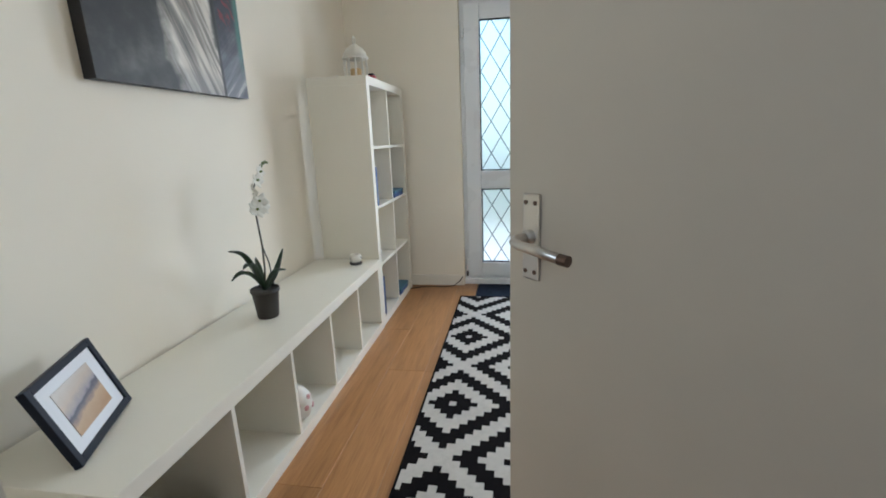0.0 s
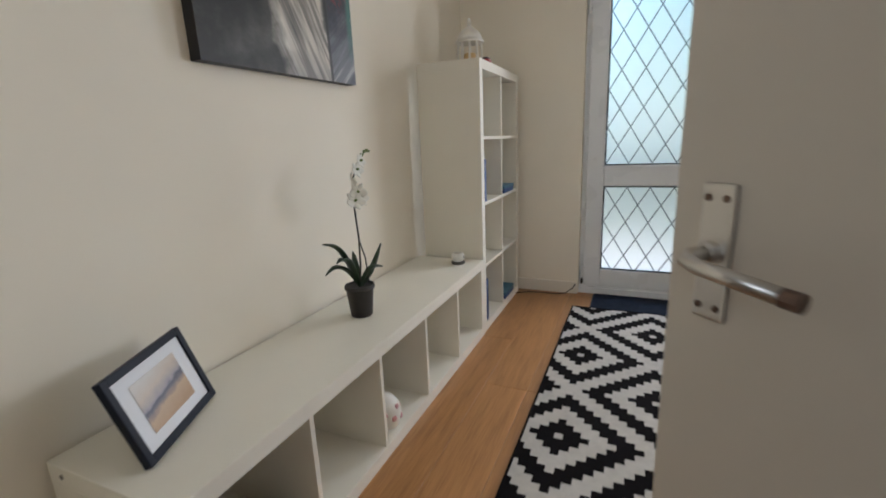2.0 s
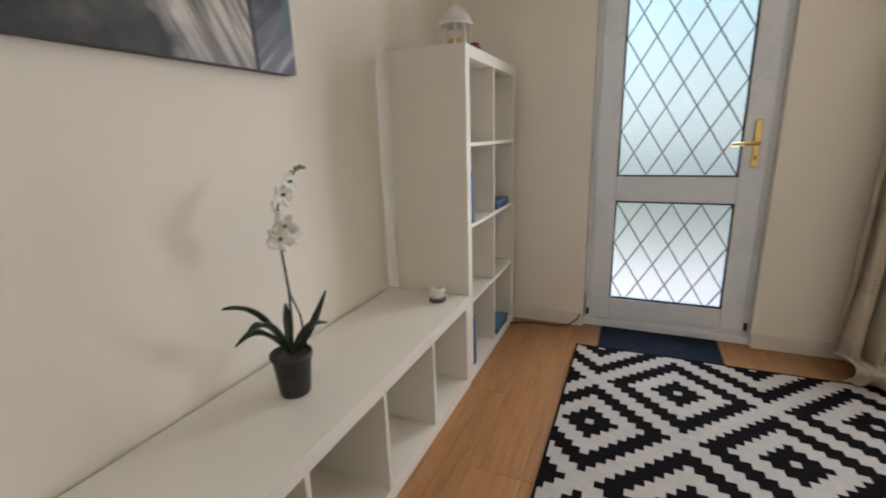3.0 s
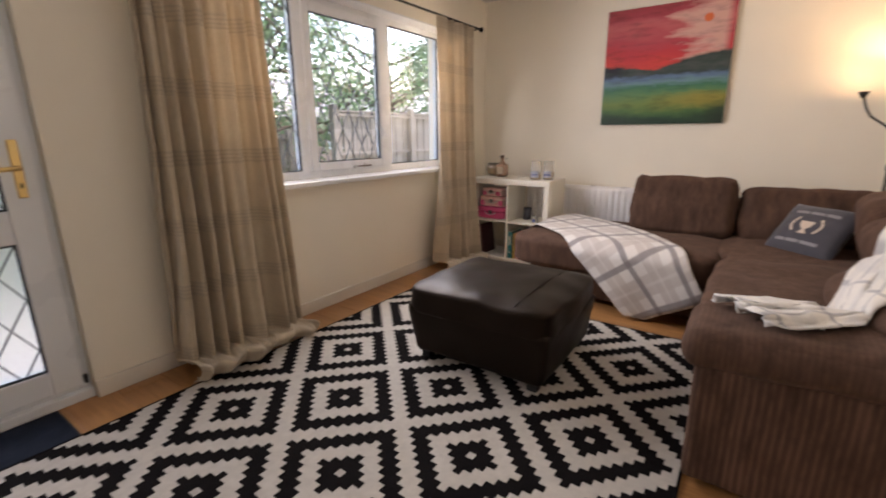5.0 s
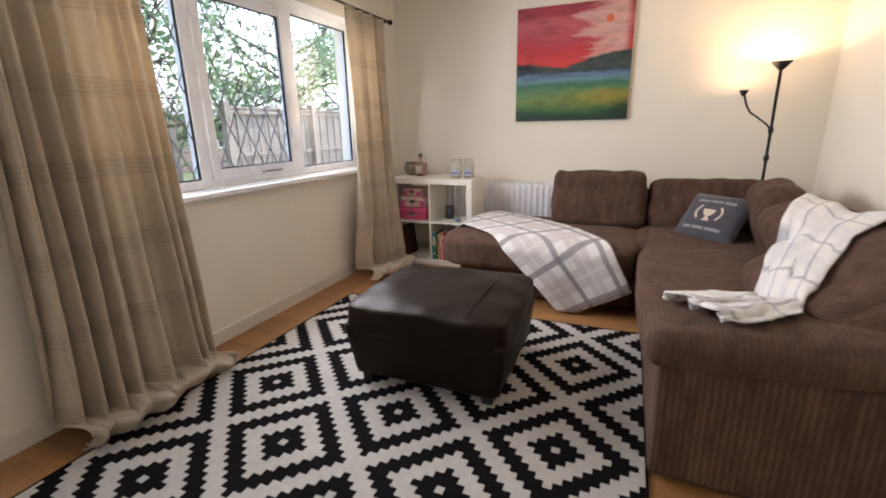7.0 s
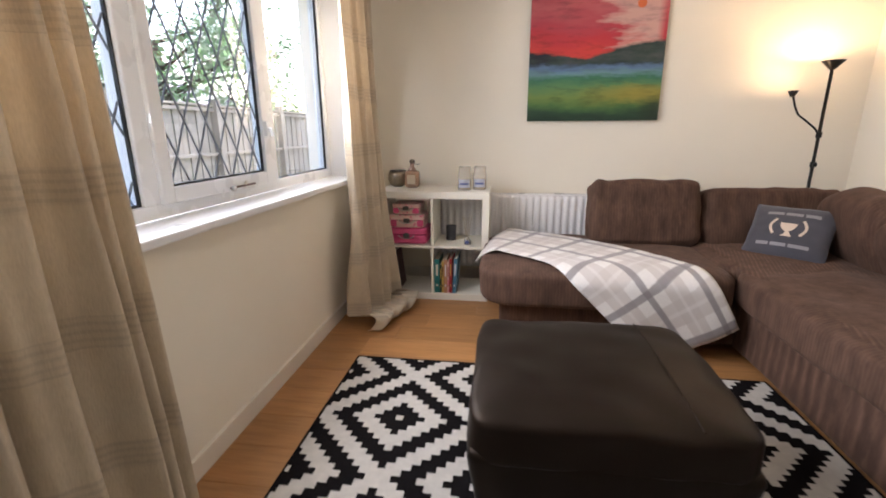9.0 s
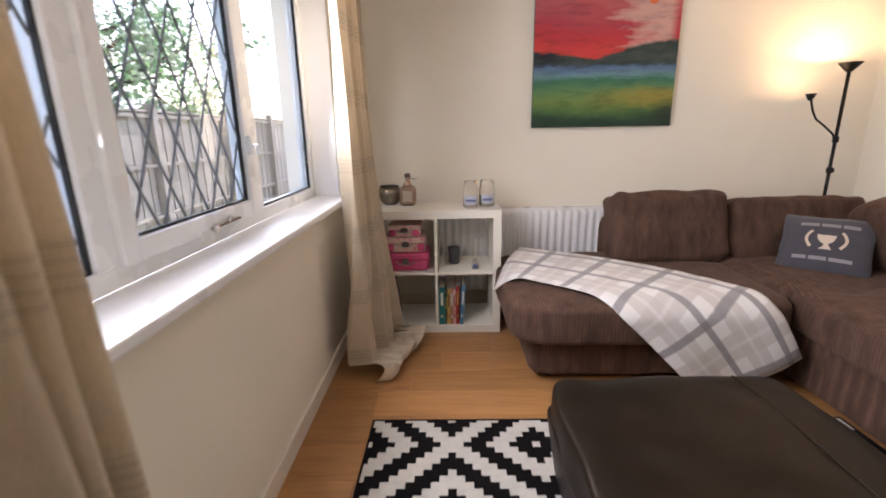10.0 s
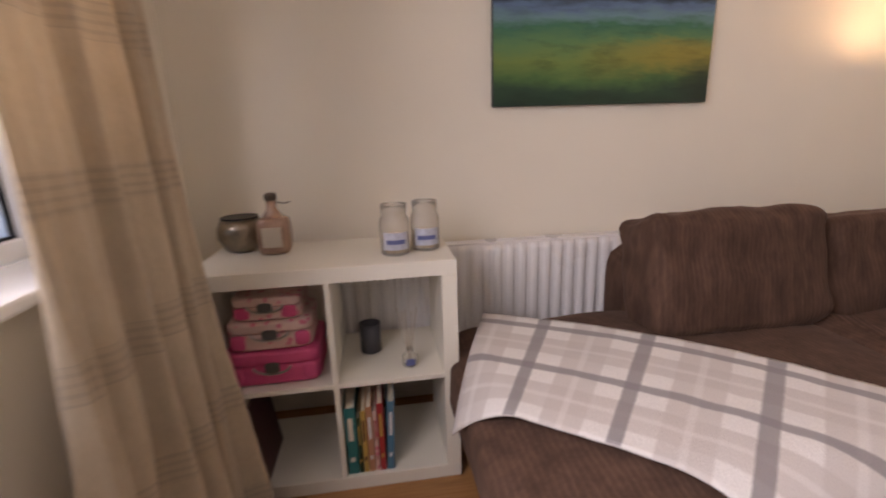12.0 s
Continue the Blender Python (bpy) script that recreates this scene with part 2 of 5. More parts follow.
def floor_wood():
    m, t, b = nodes_of("oak_laminate")
    rnd = add(t, "ShaderNodeObjectInfo").outputs["Random"]
    v = add(t, "ShaderNodeNewGeometry").outputs["Position"]
    shift = add(t, "ShaderNodeCombineXYZ", Y=math_of(t, "MULTIPLY", rnd, 37.0), X=math_of(t, "MULTIPLY", rnd, 11.0))
    moved = add(t, "ShaderNodeVectorMath", Vector=v)
    t.links.new(shift.outputs[0], moved.inputs[1])
    mp = add(t, "ShaderNodeMapping", Vector=moved.outputs[0])
    mp.inputs["Scale"].default_value = (14, 1.1, 1)
    grain = noisy(t, mp.outputs[0], 2.2, 6, 0.65)
    mp2 = add(t, "ShaderNodeMapping", Vector=moved.outputs[0])
    mp2.inputs["Scale"].default_value = (120, 3, 1)
    pores = noisy(t, mp2.outputs[0], 2.0, 3)
    base = ramp(t, grain, [(0.25, (0.26, 0.115, 0.038)), (0.5, (0.46, 0.226, 0.080)), (0.75, (0.56, 0.275, 0.104))])
    base = mixed(t, 0.35, base, ramp(t, pores, [(0.35, (0.22, 0.085, 0.029)), (0.6, (0.49, 0.24, 0.092))]))
    tone = ramp(t, rnd, [(0, (0.80, 0.80, 0.80)), (1, (1.0, 1.0, 1.0))])
    base = mixed(t, 1.0, base, tone, "MULTIPLY")
    t.links.new(base, b.inputs["Base Color"])
    t.links.new(math_of(t, "MULTIPLY_ADD", grain, 0.12, 0.30), b.inputs["Roughness"])
    relief(t, b, pores, 0.08, 0.0006)
    return m


def curtain_cloth():
    m, t, b = nodes_of("striped_curtain_cloth")
    v = place_of(t, "World")
    z = add(t, "ShaderNodeSeparateXYZ", Vector=v).outputs["Z"]
    crease = noisy(t, v, 9, 4)
    zz = math_of(t, "MULTIPLY_ADD", crease, 0.012, z)
    cell = math_of(t, "FRACT", math_of(t, "DIVIDE", math_of(t, "ADD", zz, 0.10), 0.315))
    band = math_of(t, "MULTIPLY", math_of(t, "GREATER_THAN", cell, 0.62), math_of(t, "LESS_THAN", cell, 0.86))
    lines = math_of(t, "GREATER_THAN", math_of(t, "SINE", math_of(t, "MULTIPLY", zz, 2 * math.pi / 0.019)), 0.25)
    mask = math_of(t, "MULTIPLY", band, lines)
    weave = noisy(t, place_of(t, "World", (1, 1, 0.25)), 240, 2)
    base = ramp(t, crease, [(0.3, (0.66, 0.54, 0.38)), (0.7, (0.75, 0.63, 0.46))])
    base = mixed(t, math_of(t, "MULTIPLY", band, 0.24), base, (0.46, 0.375, 0.27))
    base = mixed(t, math_of(t, "MULTIPLY", mask, 0.26), base, (0.30, 0.235, 0.17))
    base = mixed(t, 0.25, base, ramp(t, weave, [(0.3, (0.40, 0.34, 0.26)), (0.7, (0.66, 0.58, 0.46))]))
    t.links.new(base, b.inputs["Base Color"])
    b.inputs["Roughness"].default_value = 0.55
    b.inputs["Sheen Weight"].default_value = 0.3
    relief(t, b, math_of(t, "MULTIPLY_ADD", mask, 0.8, math_of(t, "MULTIPLY_ADD", crease, 2.5, weave)), 0.35, 0.003)
    tr = add(t, "ShaderNodeBsdfTranslucent", Color=base)
    mx = add(t, "ShaderNodeMixShader", Fac=0.22)
    t.links.new(b.outputs[0], mx.inputs[1])
    t.links.new(tr.outputs[0], mx.inputs[2])
    t.links.new(mx.outputs[0], t.nodes["Material Output"].inputs[0])
    return m


def plaid(name, ground, dark, mid, big, strength, line=0.15):
    m, t, b = nodes_of(name)
    uv = add(t, "ShaderNodeSeparateXYZ", Vector=add(t, "ShaderNodeTexCoord").outputs["UV"])
    fray = noisy(t, place_of(t, "Object"), 60, 3)

    def soft(f, lo, hi):
        up = ramp(t, f, [(lo - 0.012, (0, 0, 0)), (lo + 0.012, (1, 1, 1)), (hi - 0.012, (1, 1, 1)), (hi + 0.012, (0, 0, 0))])
        return up

    def bands(axis, shift):
        f = math_of(t, "FRACT", math_of(t, "DIVIDE", math_of(t, "ADD", uv.outputs[axis], shift), big))
        f = math_of(t, "ADD", f, math_of(t, "MULTIPLY_ADD", fray, 0.02, -0.01))
        return soft(f, 0.03, 0.03 + line), soft(f, 0.40, 0.80), soft(f, 0.57, 0.63)

    s1, w1, n1 = bands("X", 0.05)
    s2, w2, n2 = bands("Y", 0.12)
    pile = noisy(t, place_of(t, "Object"), 180, 3)
    base = ramp(t, pile, [(0.3, tuple(c * 0.9 for c in ground)), (0.7, ground)])
    for fac, col, k in ((w1, mid, 0.72), (w2, mid, 0.72), (n1, ground, 0.35), (n2, ground, 0.35), (s1, dark, 0.82), (s2, dark, 0.82)):
        base = mixed(t, math_of(t, "MULTIPLY", fac, k * strength), base, col)
    t.links.new(base, b.inputs["Base Color"])
    b.inputs["Roughness"].default_value = 0.95
    b.inputs["Sheen Weight"].default_value = 0.25
    relief(t, b, pile, 0.5, 0.003)
    return m


def landscape_paint():
    """Red sky with a pale cloud, dark hills, a lake and meadows, in broad horizontal strokes."""
    m, t, b = nodes_of("landscape_painting")
    g = add(t, "ShaderNodeTexCoord").outputs["Generated"]
    sep = add(t, "ShaderNodeSeparateXYZ", Vector=g)
    z = sep.outputs["Z"]
    u = math_of(t, "SUBTRACT", 1.0, sep.outputs["Y"])

    def strokes(sy, sz, scale, detail):
        mp = add(t, "ShaderNodeMapping", Vector=g)
        mp.inputs["Scale"].default_value = (1, sy, sz)
        return noisy(t, mp.outputs[0], scale, detail, 0.6)

    broad, fine = strokes(1.0, 3.0, 2.4, 4), strokes(3, 10, 4, 5)
    zz = math_of(t, "ADD", z, math_of(t, "MULTIPLY_ADD", fine, 0.06, -0.03))
    zb = math_of(t, "ADD", zz, math_of(t, "MULTIPLY_ADD", broad, 0.12, -0.06))
    low = ramp(t, zb, [(0.00, (0.012, 0.04, 0.022)), (0.06, (0.018, 0.06, 0.03)), (0.12, (0.07, 0.16, 0.045)), (0.19, (0.17, 0.25, 0.06)), (0.26, (0.10, 0.23, 0.09)), (0.32, (0.04, 0.17, 0.10)), (0.36, (0.14, 0.27, 0.30)), (0.40, (0.11, 0.19, 0.32)), (0.44, (0.05, 0.09, 0.15))])
    ochre = math_of(t, "MULTIPLY", ramp(t, zb, [(0.11, (0, 0, 0)), (0.17, (1, 1, 1)), (0.23, (1, 1, 1)), (0.28, (0, 0, 0))]), ramp(t, u, [(0.35, (0, 0, 0)), (0.8, (1, 1, 1))]))
    low = mixed(t, math_of(t, "MULTIPLY", ochre, 0.75), low, (0.34, 0.26, 0.04))
    corner = math_of(t, "MULTIPLY", ramp(t, u, [(0.82, (0, 0, 0)), (0.96, (1, 1, 1))]), ramp(t, zb, [(0.12, (1, 1, 1)), (0.2, (0, 0, 0))]))
    low = mixed(t, math_of(t, "MULTIPLY", corner, 0.8), low, (0.012, 0.028, 0.016))
    crest = ramp(t, u, [(0.0, (0.51, 0.51, 0.51)), (0.22, (0.49, 0.49, 0.49)), (0.42, (0.455, 0.455, 0.455)), (0.60, (0.51, 0.51, 0.51)), (0.78, (0.56, 0.56, 0.56)), (1.0, (0.58, 0.58, 0.58))])
    above = math_of(t, "SUBTRACT", zz, crest)
    hill = ramp(t, broad, [(0.36, (0.008, 0.012, 0.022)), (0.52, (0.035, 0.060, 0.050)), (0.70, (0.085, 0.090, 0.090))])
    base = mixed(t, ramp(t, zz, [(0.415, (0, 0, 0)), (0.44, (1, 1, 1))]), low, hill)
    red = ramp(t, math_of(t, "ADD", z, math_of(t, "MULTIPLY_ADD", broad, 0.3, -0.15)), [(0.5, (0.66, 0.055, 0.045)), (0.62, (0.55, 0.035, 0.050)), (0.72, (0.47, 0.055, 0.075)), (0.84, (0.52, 0.11, 0.12)), (0.93, (0.38, 0.040, 0.060)), (1.0, (0.34, 0.04, 0.055))])
    spread = math_of(t, "ADD", math_of(t, "MULTIPLY_ADD", u, 1.25, -0.62), math_of(t, "MULTIPLY_ADD", strokes(1.1, 5.5, 1.9, 4), 1.5, -0.75))
    spread = math_of(t, "SUBTRACT", spread, math_of(t, "MULTIPLY", math_of(t, "ABSOLUTE", math_of(t, "SUBTRACT", z, 0.80)), 0.9))
    cloud = math_of(t, "MULTIPLY", ramp(t, spread, [(0.0, (0, 0, 0)), (0.08, (0.5, 0.5, 0.5)), (0.28, (1, 1, 1))]), ramp(t, u, [(0.93, (1, 1, 1)), (0.985, (0, 0, 0))]))
    red = mixed(t, math_of(t, "MULTIPLY", cloud, 0.9), red, (0.66, 0.40, 0.34))
    base = mixed(t, ramp(t, above, [(0.0, (0, 0, 0)), (0.02, (1, 1, 1))]), base, red)
    t.links.new(base, b.inputs["Base Color"])
    base = mixed(t, 0.55, base, mixed(t, 1.0, base, ramp(t, strokes(2.2, 9, 2.2, 5), [(0.32, (0.45, 0.45, 0.47)), (0.5, (1, 1, 1)), (0.68, (1.0, 1.0, 0.97))]), "MULTIPLY"))
    t.links.new(base, b.inputs["Base Color"])
    b.inputs["Roughness"].default_value = 0.45
    relief(t, b, fine, 0.3, 0.002)
    return m


def abstract_paint():
    """Dark ground, pale folds of cloth falling to one side, a black bar and a blue-grey panel beside it."""
    m, t, b = nodes_of("dark_abstract_painting")
    g = add(t, "ShaderNodeTexCoord").outputs["Generated"]
    sep = add(t, "ShaderNodeSeparateXYZ", Vector=g)
    y, z = sep.outputs["Y"], sep.outputs["Z"]

    def strokes(lean, sy, sz, scale, detail=4, shift=0.0):
        along = math_of(t, "MULTIPLY_ADD", z, lean, y)
        vec = add(t, "ShaderNodeCombineXYZ", X=shift, Y=math_of(t, "MULTIPLY", along, sy), Z=math_of(t, "MULTIPLY", z, sz))
        return noisy(t, vec.outputs[0], scale, detail, 0.6)

    blot, fine = strokes(0.0, 3.0, 3.0, 1.4), strokes(0.6, 14, 5, 2.5, 5, 4.0)
    base = ramp(t, blot, [(0.30, (0.006, 0.005, 0.005)), (0.48, (0.020, 0.018, 0.016)), (0.62, (0.060, 0.058, 0.050)), (0.75, (0.11, 0.108, 0.092))])
    # the cloth
    wob = math_of(t, "MULTIPLY_ADD", blot, 0.16, -0.08)
    edge = math_of(t, "ADD", math_of(t, "MULTIPLY_ADD", z, 0.12, y), wob)
    cloth_mask = ramp(t, edge, [(0.43, (0, 0, 0)), (0.50, (1, 1, 1)), (0.80, (1, 1, 1)), (0.83, (0, 0, 0))])
    folds = strokes(0.45, 9, 0.8, 1.5, 3, 2.0)
    pale = ramp(t, folds, [(0.34, (0.09, 0.088, 0.085)), (0.46, (0.30, 0.27, 0.23)), (0.54, (0.62, 0.57, 0.50)), (0.66, (0.72, 0.68, 0.61))])
    low = ramp(t, math_of(t, "ADD", z, math_of(t, "MULTIPLY", blot, 0.25)), [(0.12, (1, 1, 1)), (0.26, (0, 0, 0))])
    pale = mixed(t, math_of(t, "MULTIPLY", low, 0.55), pale, (0.15, 0.155, 0.17))
    base = mixed(t, cloth_mask, base, pale)
    # the panel beyond the black bar
    slant = strokes(-0.9, 8, 1.2, 1.6, 4, 7.0)
    panel = ramp(t, slant, [(0.40, (0.075, 0.080, 0.105)), (0.58, (0.17, 0.175, 0.20)), (0.68, (0.48, 0.48, 0.48))])
    high = ramp(t, math_of(t, "ADD", z, math_of(t, "MULTIPLY_ADD", blot, 0.5, -0.25)), [(0.30, (0, 0, 0)), (0.44, (1, 1, 1))])
    panel = mixed(t, math_of(t, "MULTIPLY", high, 0.85), panel, (0.012, 0.013, 0.024))
    rust = math_of(t, "MULTIPLY", ramp(t, fine, [(0.54, (0, 0, 0)), (0.60, (1, 1, 1))]), ramp(t, z, [(0.42, (0, 0, 0)), (0.55, (1, 1, 1))]))
    panel = mixed(t, math_of(t, "MULTIPLY", rust, 0.8), panel, (0.26, 0.02, 0.03))
    base = mixed(t, ramp(t, y, [(0.788, (0, 0, 0)), (0.792, (1, 1, 1))]), base, panel)
    bar = ramp(t, math_of(t, "MULTIPLY_ADD", z, 0.03, y), [(0.776, (0, 0, 0)), (0.782, (1, 1, 1)), (0.797, (1, 1, 1)), (0.803, (0, 0, 0))])
    base = mixed(t, math_of(t, "MULTIPLY", bar, 0.95), base, (0.008, 0.008, 0.012))
    rim = math_of(t, "MULTIPLY", ramp(t, y, [(0.945, (0, 0, 0)), (0.97, (1, 1, 1))]), ramp(t, z, [(0.10, (0, 0, 0)), (0.35, (1, 1, 1))]))
    base = mixed(t, math_of(t, "MULTIPLY", rim, 0.85), base, (0.055, 0.17, 0.15))
    t.links.new(base, b.inputs["Base Color"])
    b.inputs["Roughness"].default_value = 0.5
    relief(t, b, fine, 0.3, 0.002)
    return m


def beach_print():
    m, t, b = nodes_of("beach_photo")
    g = add(t, "ShaderNodeTexCoord").outputs["Generated"]
    sep = add(t, "ShaderNodeSeparateXYZ", Vector=g)
    n = noisy(t, g, 5, 4)
    h = math_of(t, "MULTIPLY_ADD", n, 0.25, math_of(t, "MULTIPLY_ADD", sep.outputs["X"], -0.25, sep.outputs["Z"]))
    base = ramp(t, h, [(0.0, (0.40, 0.24, 0.12)), (0.3, (0.52, 0.35, 0.21)), (0.42, (0.16, 0.13, 0.15)), (0.5, (0.05, 0.055, 0.09)), (0.56, (0.32, 0.28, 0.30)), (0.75, (0.55, 0.45, 0.36)), (1.0, (0.60, 0.55, 0.50))])
    t.links.new(base, b.inputs["Base Color"])
    b.inputs["Roughness"].default_value = 0.35
    return m


OAK = floor_wood()
CURTAIN = curtain_cloth()
PLAID = plaid("plaid_fleece", (0.78, 0.745, 0.71), (0.22, 0.195, 0.20), (0.54, 0.485, 0.45), 0.285, 1.0, 0.13)
PALEPLAID = plaid("pale_plaid_fleece", (0.80, 0.76, 0.70), (0.27, 0.27, 0.30), (0.62, 0.60, 0.58), 0.21, 0.8, 0.07)
LANDSCAPE, ABSTRACT, BEACH = landscape_paint(), abstract_paint(), beach_print()

# ---- shapes ----
def thing(name, label, category, at=(0, 0, 0), group=""):
    ob = new(name)
    ob.location = at
    ob.empty_display_size = 0.05
    return tagged(ob, label, category, group)


def mesh_of(name, bm, material, smooth=False):
    me = bpy.data.meshes.new(name)
    bmesh.ops.recalc_face_normals(bm, faces=bm.faces[:])
    bm.to_mesh(me)
    bm.free()
    for mt in material if isinstance(material, (list, tuple)) else (material,):
        me.materials.append(mt)
    if smooth:
        me.polygons.foreach_set("use_smooth", [True] * len(me.polygons))
    return me


def part(name, bm, material, parent, label="", smooth=False):
    """One mesh under a thing or a part; bm is given in the world's metres, the thing standing upright at its place."""
    base, up = Vector((0, 0, 0)), parent
    while up is not None:
        base += up.location
        up = up.parent
    bmesh.ops.translate(bm, verts=bm.verts[:], vec=-base)
    ob = new(name, mesh_of(name, bm, material, smooth))
    ob.parent = parent
    return tagged(ob, label)


def single(name, bm, material, label, category, group="", smooth=False, kind="", at=(0, 0, 0)):
    bmesh.ops.translate(bm, verts=bm.verts[:], vec=-Vector(at))
    ob = new(name, mesh_of(name, bm, material, smooth))
    ob.location = at
    return tagged(ob, label, category, group, kind)


def box(x0, x1, y0, y1, z0, z1, bevel=0.0, bm=None, turn=None, steps=2):
    own = bmesh.new()
    m = Matrix.LocRotScale(((x0 + x1) / 2, (y0 + y1) / 2, (z0 + z1) / 2), None, (x1 - x0, y1 - y0, z1 - z0))
    bmesh.ops.create_cube(own, size=1, matrix=m)
    if bevel:
        bmesh.ops.bevel(own, geom=own.edges[:], offset=bevel, segments=steps, profile=0.6, affect="EDGES")
    if turn is not None:
        bmesh.ops.transform(own, matrix=turn, verts=own.verts[:])
    return own if bm is None else join(bm, own)


def join(bm, own):
    tmp = bpy.data.meshes.new("tmp")
    own.to_mesh(tmp)
    own.free()
    bm.from_mesh(tmp)
    bpy.data.meshes.remove(tmp)
    return bm


def tube(points, r, n=8, bm=None, taper=1.0):
    bm = bm or bmesh.new()
    pts = [Vector(p) for p in points]
    rings, side = [], None
    for i, p in enumerate(pts):
        d = (pts[min(i + 1, len(pts) - 1)] - pts[max(i - 1, 0)]).normalized()
        ref = Vector((0, 0, 1)) if abs(d.z) < 0.9 else Vector((1, 0, 0))
        side = d.cross(ref).normalized() if side is None else (side - d * side.dot(d)).normalized()
        up = d.cross(side)
        rr = r * (1 + (taper - 1) * i / max(1, len(pts) - 1))
        rings.append([bm.verts.new(p + rr * (math.cos(a) * side + math.sin(a) * up)) for a in (2 * math.pi * k / n for k in range(n))])
    for a, b in zip(rings, rings[1:]):
        for k in range(n):
            bm.faces.new((a[k], a[(k + 1) % n], b[(k + 1) % n], b[k]))
    bm.faces.new(rings[0][::-1])
    bm.faces.new(rings[-1])
    return bm


def lathe(profile, at, n=24, bm=None, lobes=0, depth=0.0):
    """Profile of (radius, height) turned about the upright through at."""
    bm = bm or bmesh.new()
    rings = []
    for r, z in profile:
        ring = []
        for k in range(n):
            a = 2 * math.pi * k / n
            rr = max(r, 1e-4) * (1 + depth * math.cos(lobes * a))
            ring.append(bm.verts.new((at[0] + rr * math.cos(a), at[1] + rr * math.sin(a), at[2] + z)))
        rings.append(ring)
    for a, b in zip(rings, rings[1:]):
        for k in range(n):
            bm.faces.new((a[k], a[(k + 1) % n], b[(k + 1) % n], b[k]))
    bm.faces.new(rings[0][::-1])
    bm.faces.new(rings[-1])
    return bm


def soft_box(size, m, k=6.0, n=12, lump=0.0, scale=4.0, seed=0.0, sag=0.0):
    """An upholstered block: rounded, and a little lumpy."""
    bm = bmesh.new()
    bmesh.ops.create_cube(bm, size=2)
    bmesh.ops.subdivide_edges(bm, edges=bm.edges[:], cuts=n, use_grid_fill=True)
    half = Vector(size) / 2
    for v in bm.verts:
        p = v.co
        q = p / (abs(p.x) ** k + abs(p.y) ** k + abs(p.z) ** k) ** (1 / k)
        w = Vector((q.x * half.x, q.y * half.y, q.z * half.z))
        w.z += sag * (1 - p.x * p.x) * (1 - p.y * p.y) * (1 if p.z > 0 else 0)
        if lump:
            s = noise.noise_vector(w * scale + Vector((seed, seed * 1.7, -seed)))
            w += lump * s
        v.co = w
    bmesh.ops.transform(bm, matrix=m, verts=bm.verts[:])
    return bm


def pad_box(x0, x1, y0, y1, z0, z1, r, n=22, lump=0.0, scale=4.0, seed=0.0, puff=0.0, m=None):
    """An upholstered slab: flat faces, edges of radius r, the faces swelling by puff."""
    bm = bmesh.new()
    bmesh.ops.create_cube(bm, size=2)
    bmesh.ops.subdivide_edges(bm, edges=bm.edges[:], cuts=n, use_grid_fill=True)
    half = Vector((x1 - x0, y1 - y0, z1 - z0)) / 2
    for v in bm.verts:
        p = [math.copysign(1 - (1 - abs(c)) ** 1.7, c) for c in v.co]
        w = Vector([p[k] * half[k] for k in range(3)])
        core = Vector([max(-half[k] + r, min(half[k] - r, w[k])) for k in range(3)])
        out = w - core
        if out.length > 1e-6:
            w = core + out.normalized() * r
        fall = (1 - p[0] ** 2) * (1 - p[1] ** 2), (1 - p[1] ** 2) * (1 - p[2] ** 2), (1 - p[0] ** 2) * (1 - p[2] ** 2)
        w += puff * Vector((math.copysign(fall[1], p[0]), math.copysign(fall[2], p[1]), math.copysign(fall[0], p[2])))
        if lump:
            w += lump * noise.noise_vector(w * scale + Vector((seed, seed * 1.7, -seed)))
        v.co = w
    bmesh.ops.translate(bm, verts=bm.verts[:], vec=((x0 + x1) / 2, (y0 + y1) / 2, (z0 + z1) / 2))
    if m is not None:
        c = Matrix.Translation(((x0 + x1) / 2, (y0 + y1) / 2, (z0 + z1) / 2))
        bmesh.ops.transform(bm, matrix=c @ m @ c.inverted(), verts=bm.verts[:])
    return bm


def sheet(rows, cols, fn, thick=0.0, uv=None):
    """A sheet of rows x cols quads; fn(u, v) gives its points. thick: made solid, downwards along the normals."""
    bm = bmesh.new()
    grid = [[bm.verts.new(fn(j / cols, i / rows)) for j in range(cols + 1)] for i in range(rows + 1)]
    lay = bm.loops.layers.uv.new("UVMap") if uv else None
    for i in range(rows):
        for j in range(cols):
            f = bm.faces.new((grid[i][j], grid[i][j + 1], grid[i + 1][j + 1], grid[i + 1][j]))
            if uv:
                for lp, (a, b) in zip(f.loops, ((j, i), (j + 1, i), (j + 1, i + 1), (j, i + 1))):
                    lp[lay].uv = uv(a / cols, b / rows)
    if thick:
        bm.normal_update()
        front = bm.faces[:]
        back = {v: bm.verts.new(v.co - v.normal * thick) for v in bm.verts[:]}
        rim = [e for e in bm.edges if e.is_boundary]
        for f in front:
            g = bm.faces.new([back[v] for v in reversed(f.verts)])
            if uv:
                for lp, src in zip(g.loops, reversed(f.loops[:])):
                    lp[lay].uv = src[lay].uv
        for e in rim:
            a, b = e.verts
            bm.faces.new((a, b, back[b], back[a]))
    return bm


# ---- the room ----
WEST, EAST, NORTH, SOUTH, TOP = -1.17, 4.07, 3.33, -0.09, 2.4
OUT = 3.62


def structure(name, bm, material, label, category):
    return single(name, bm, material, label, category, kind="structure")


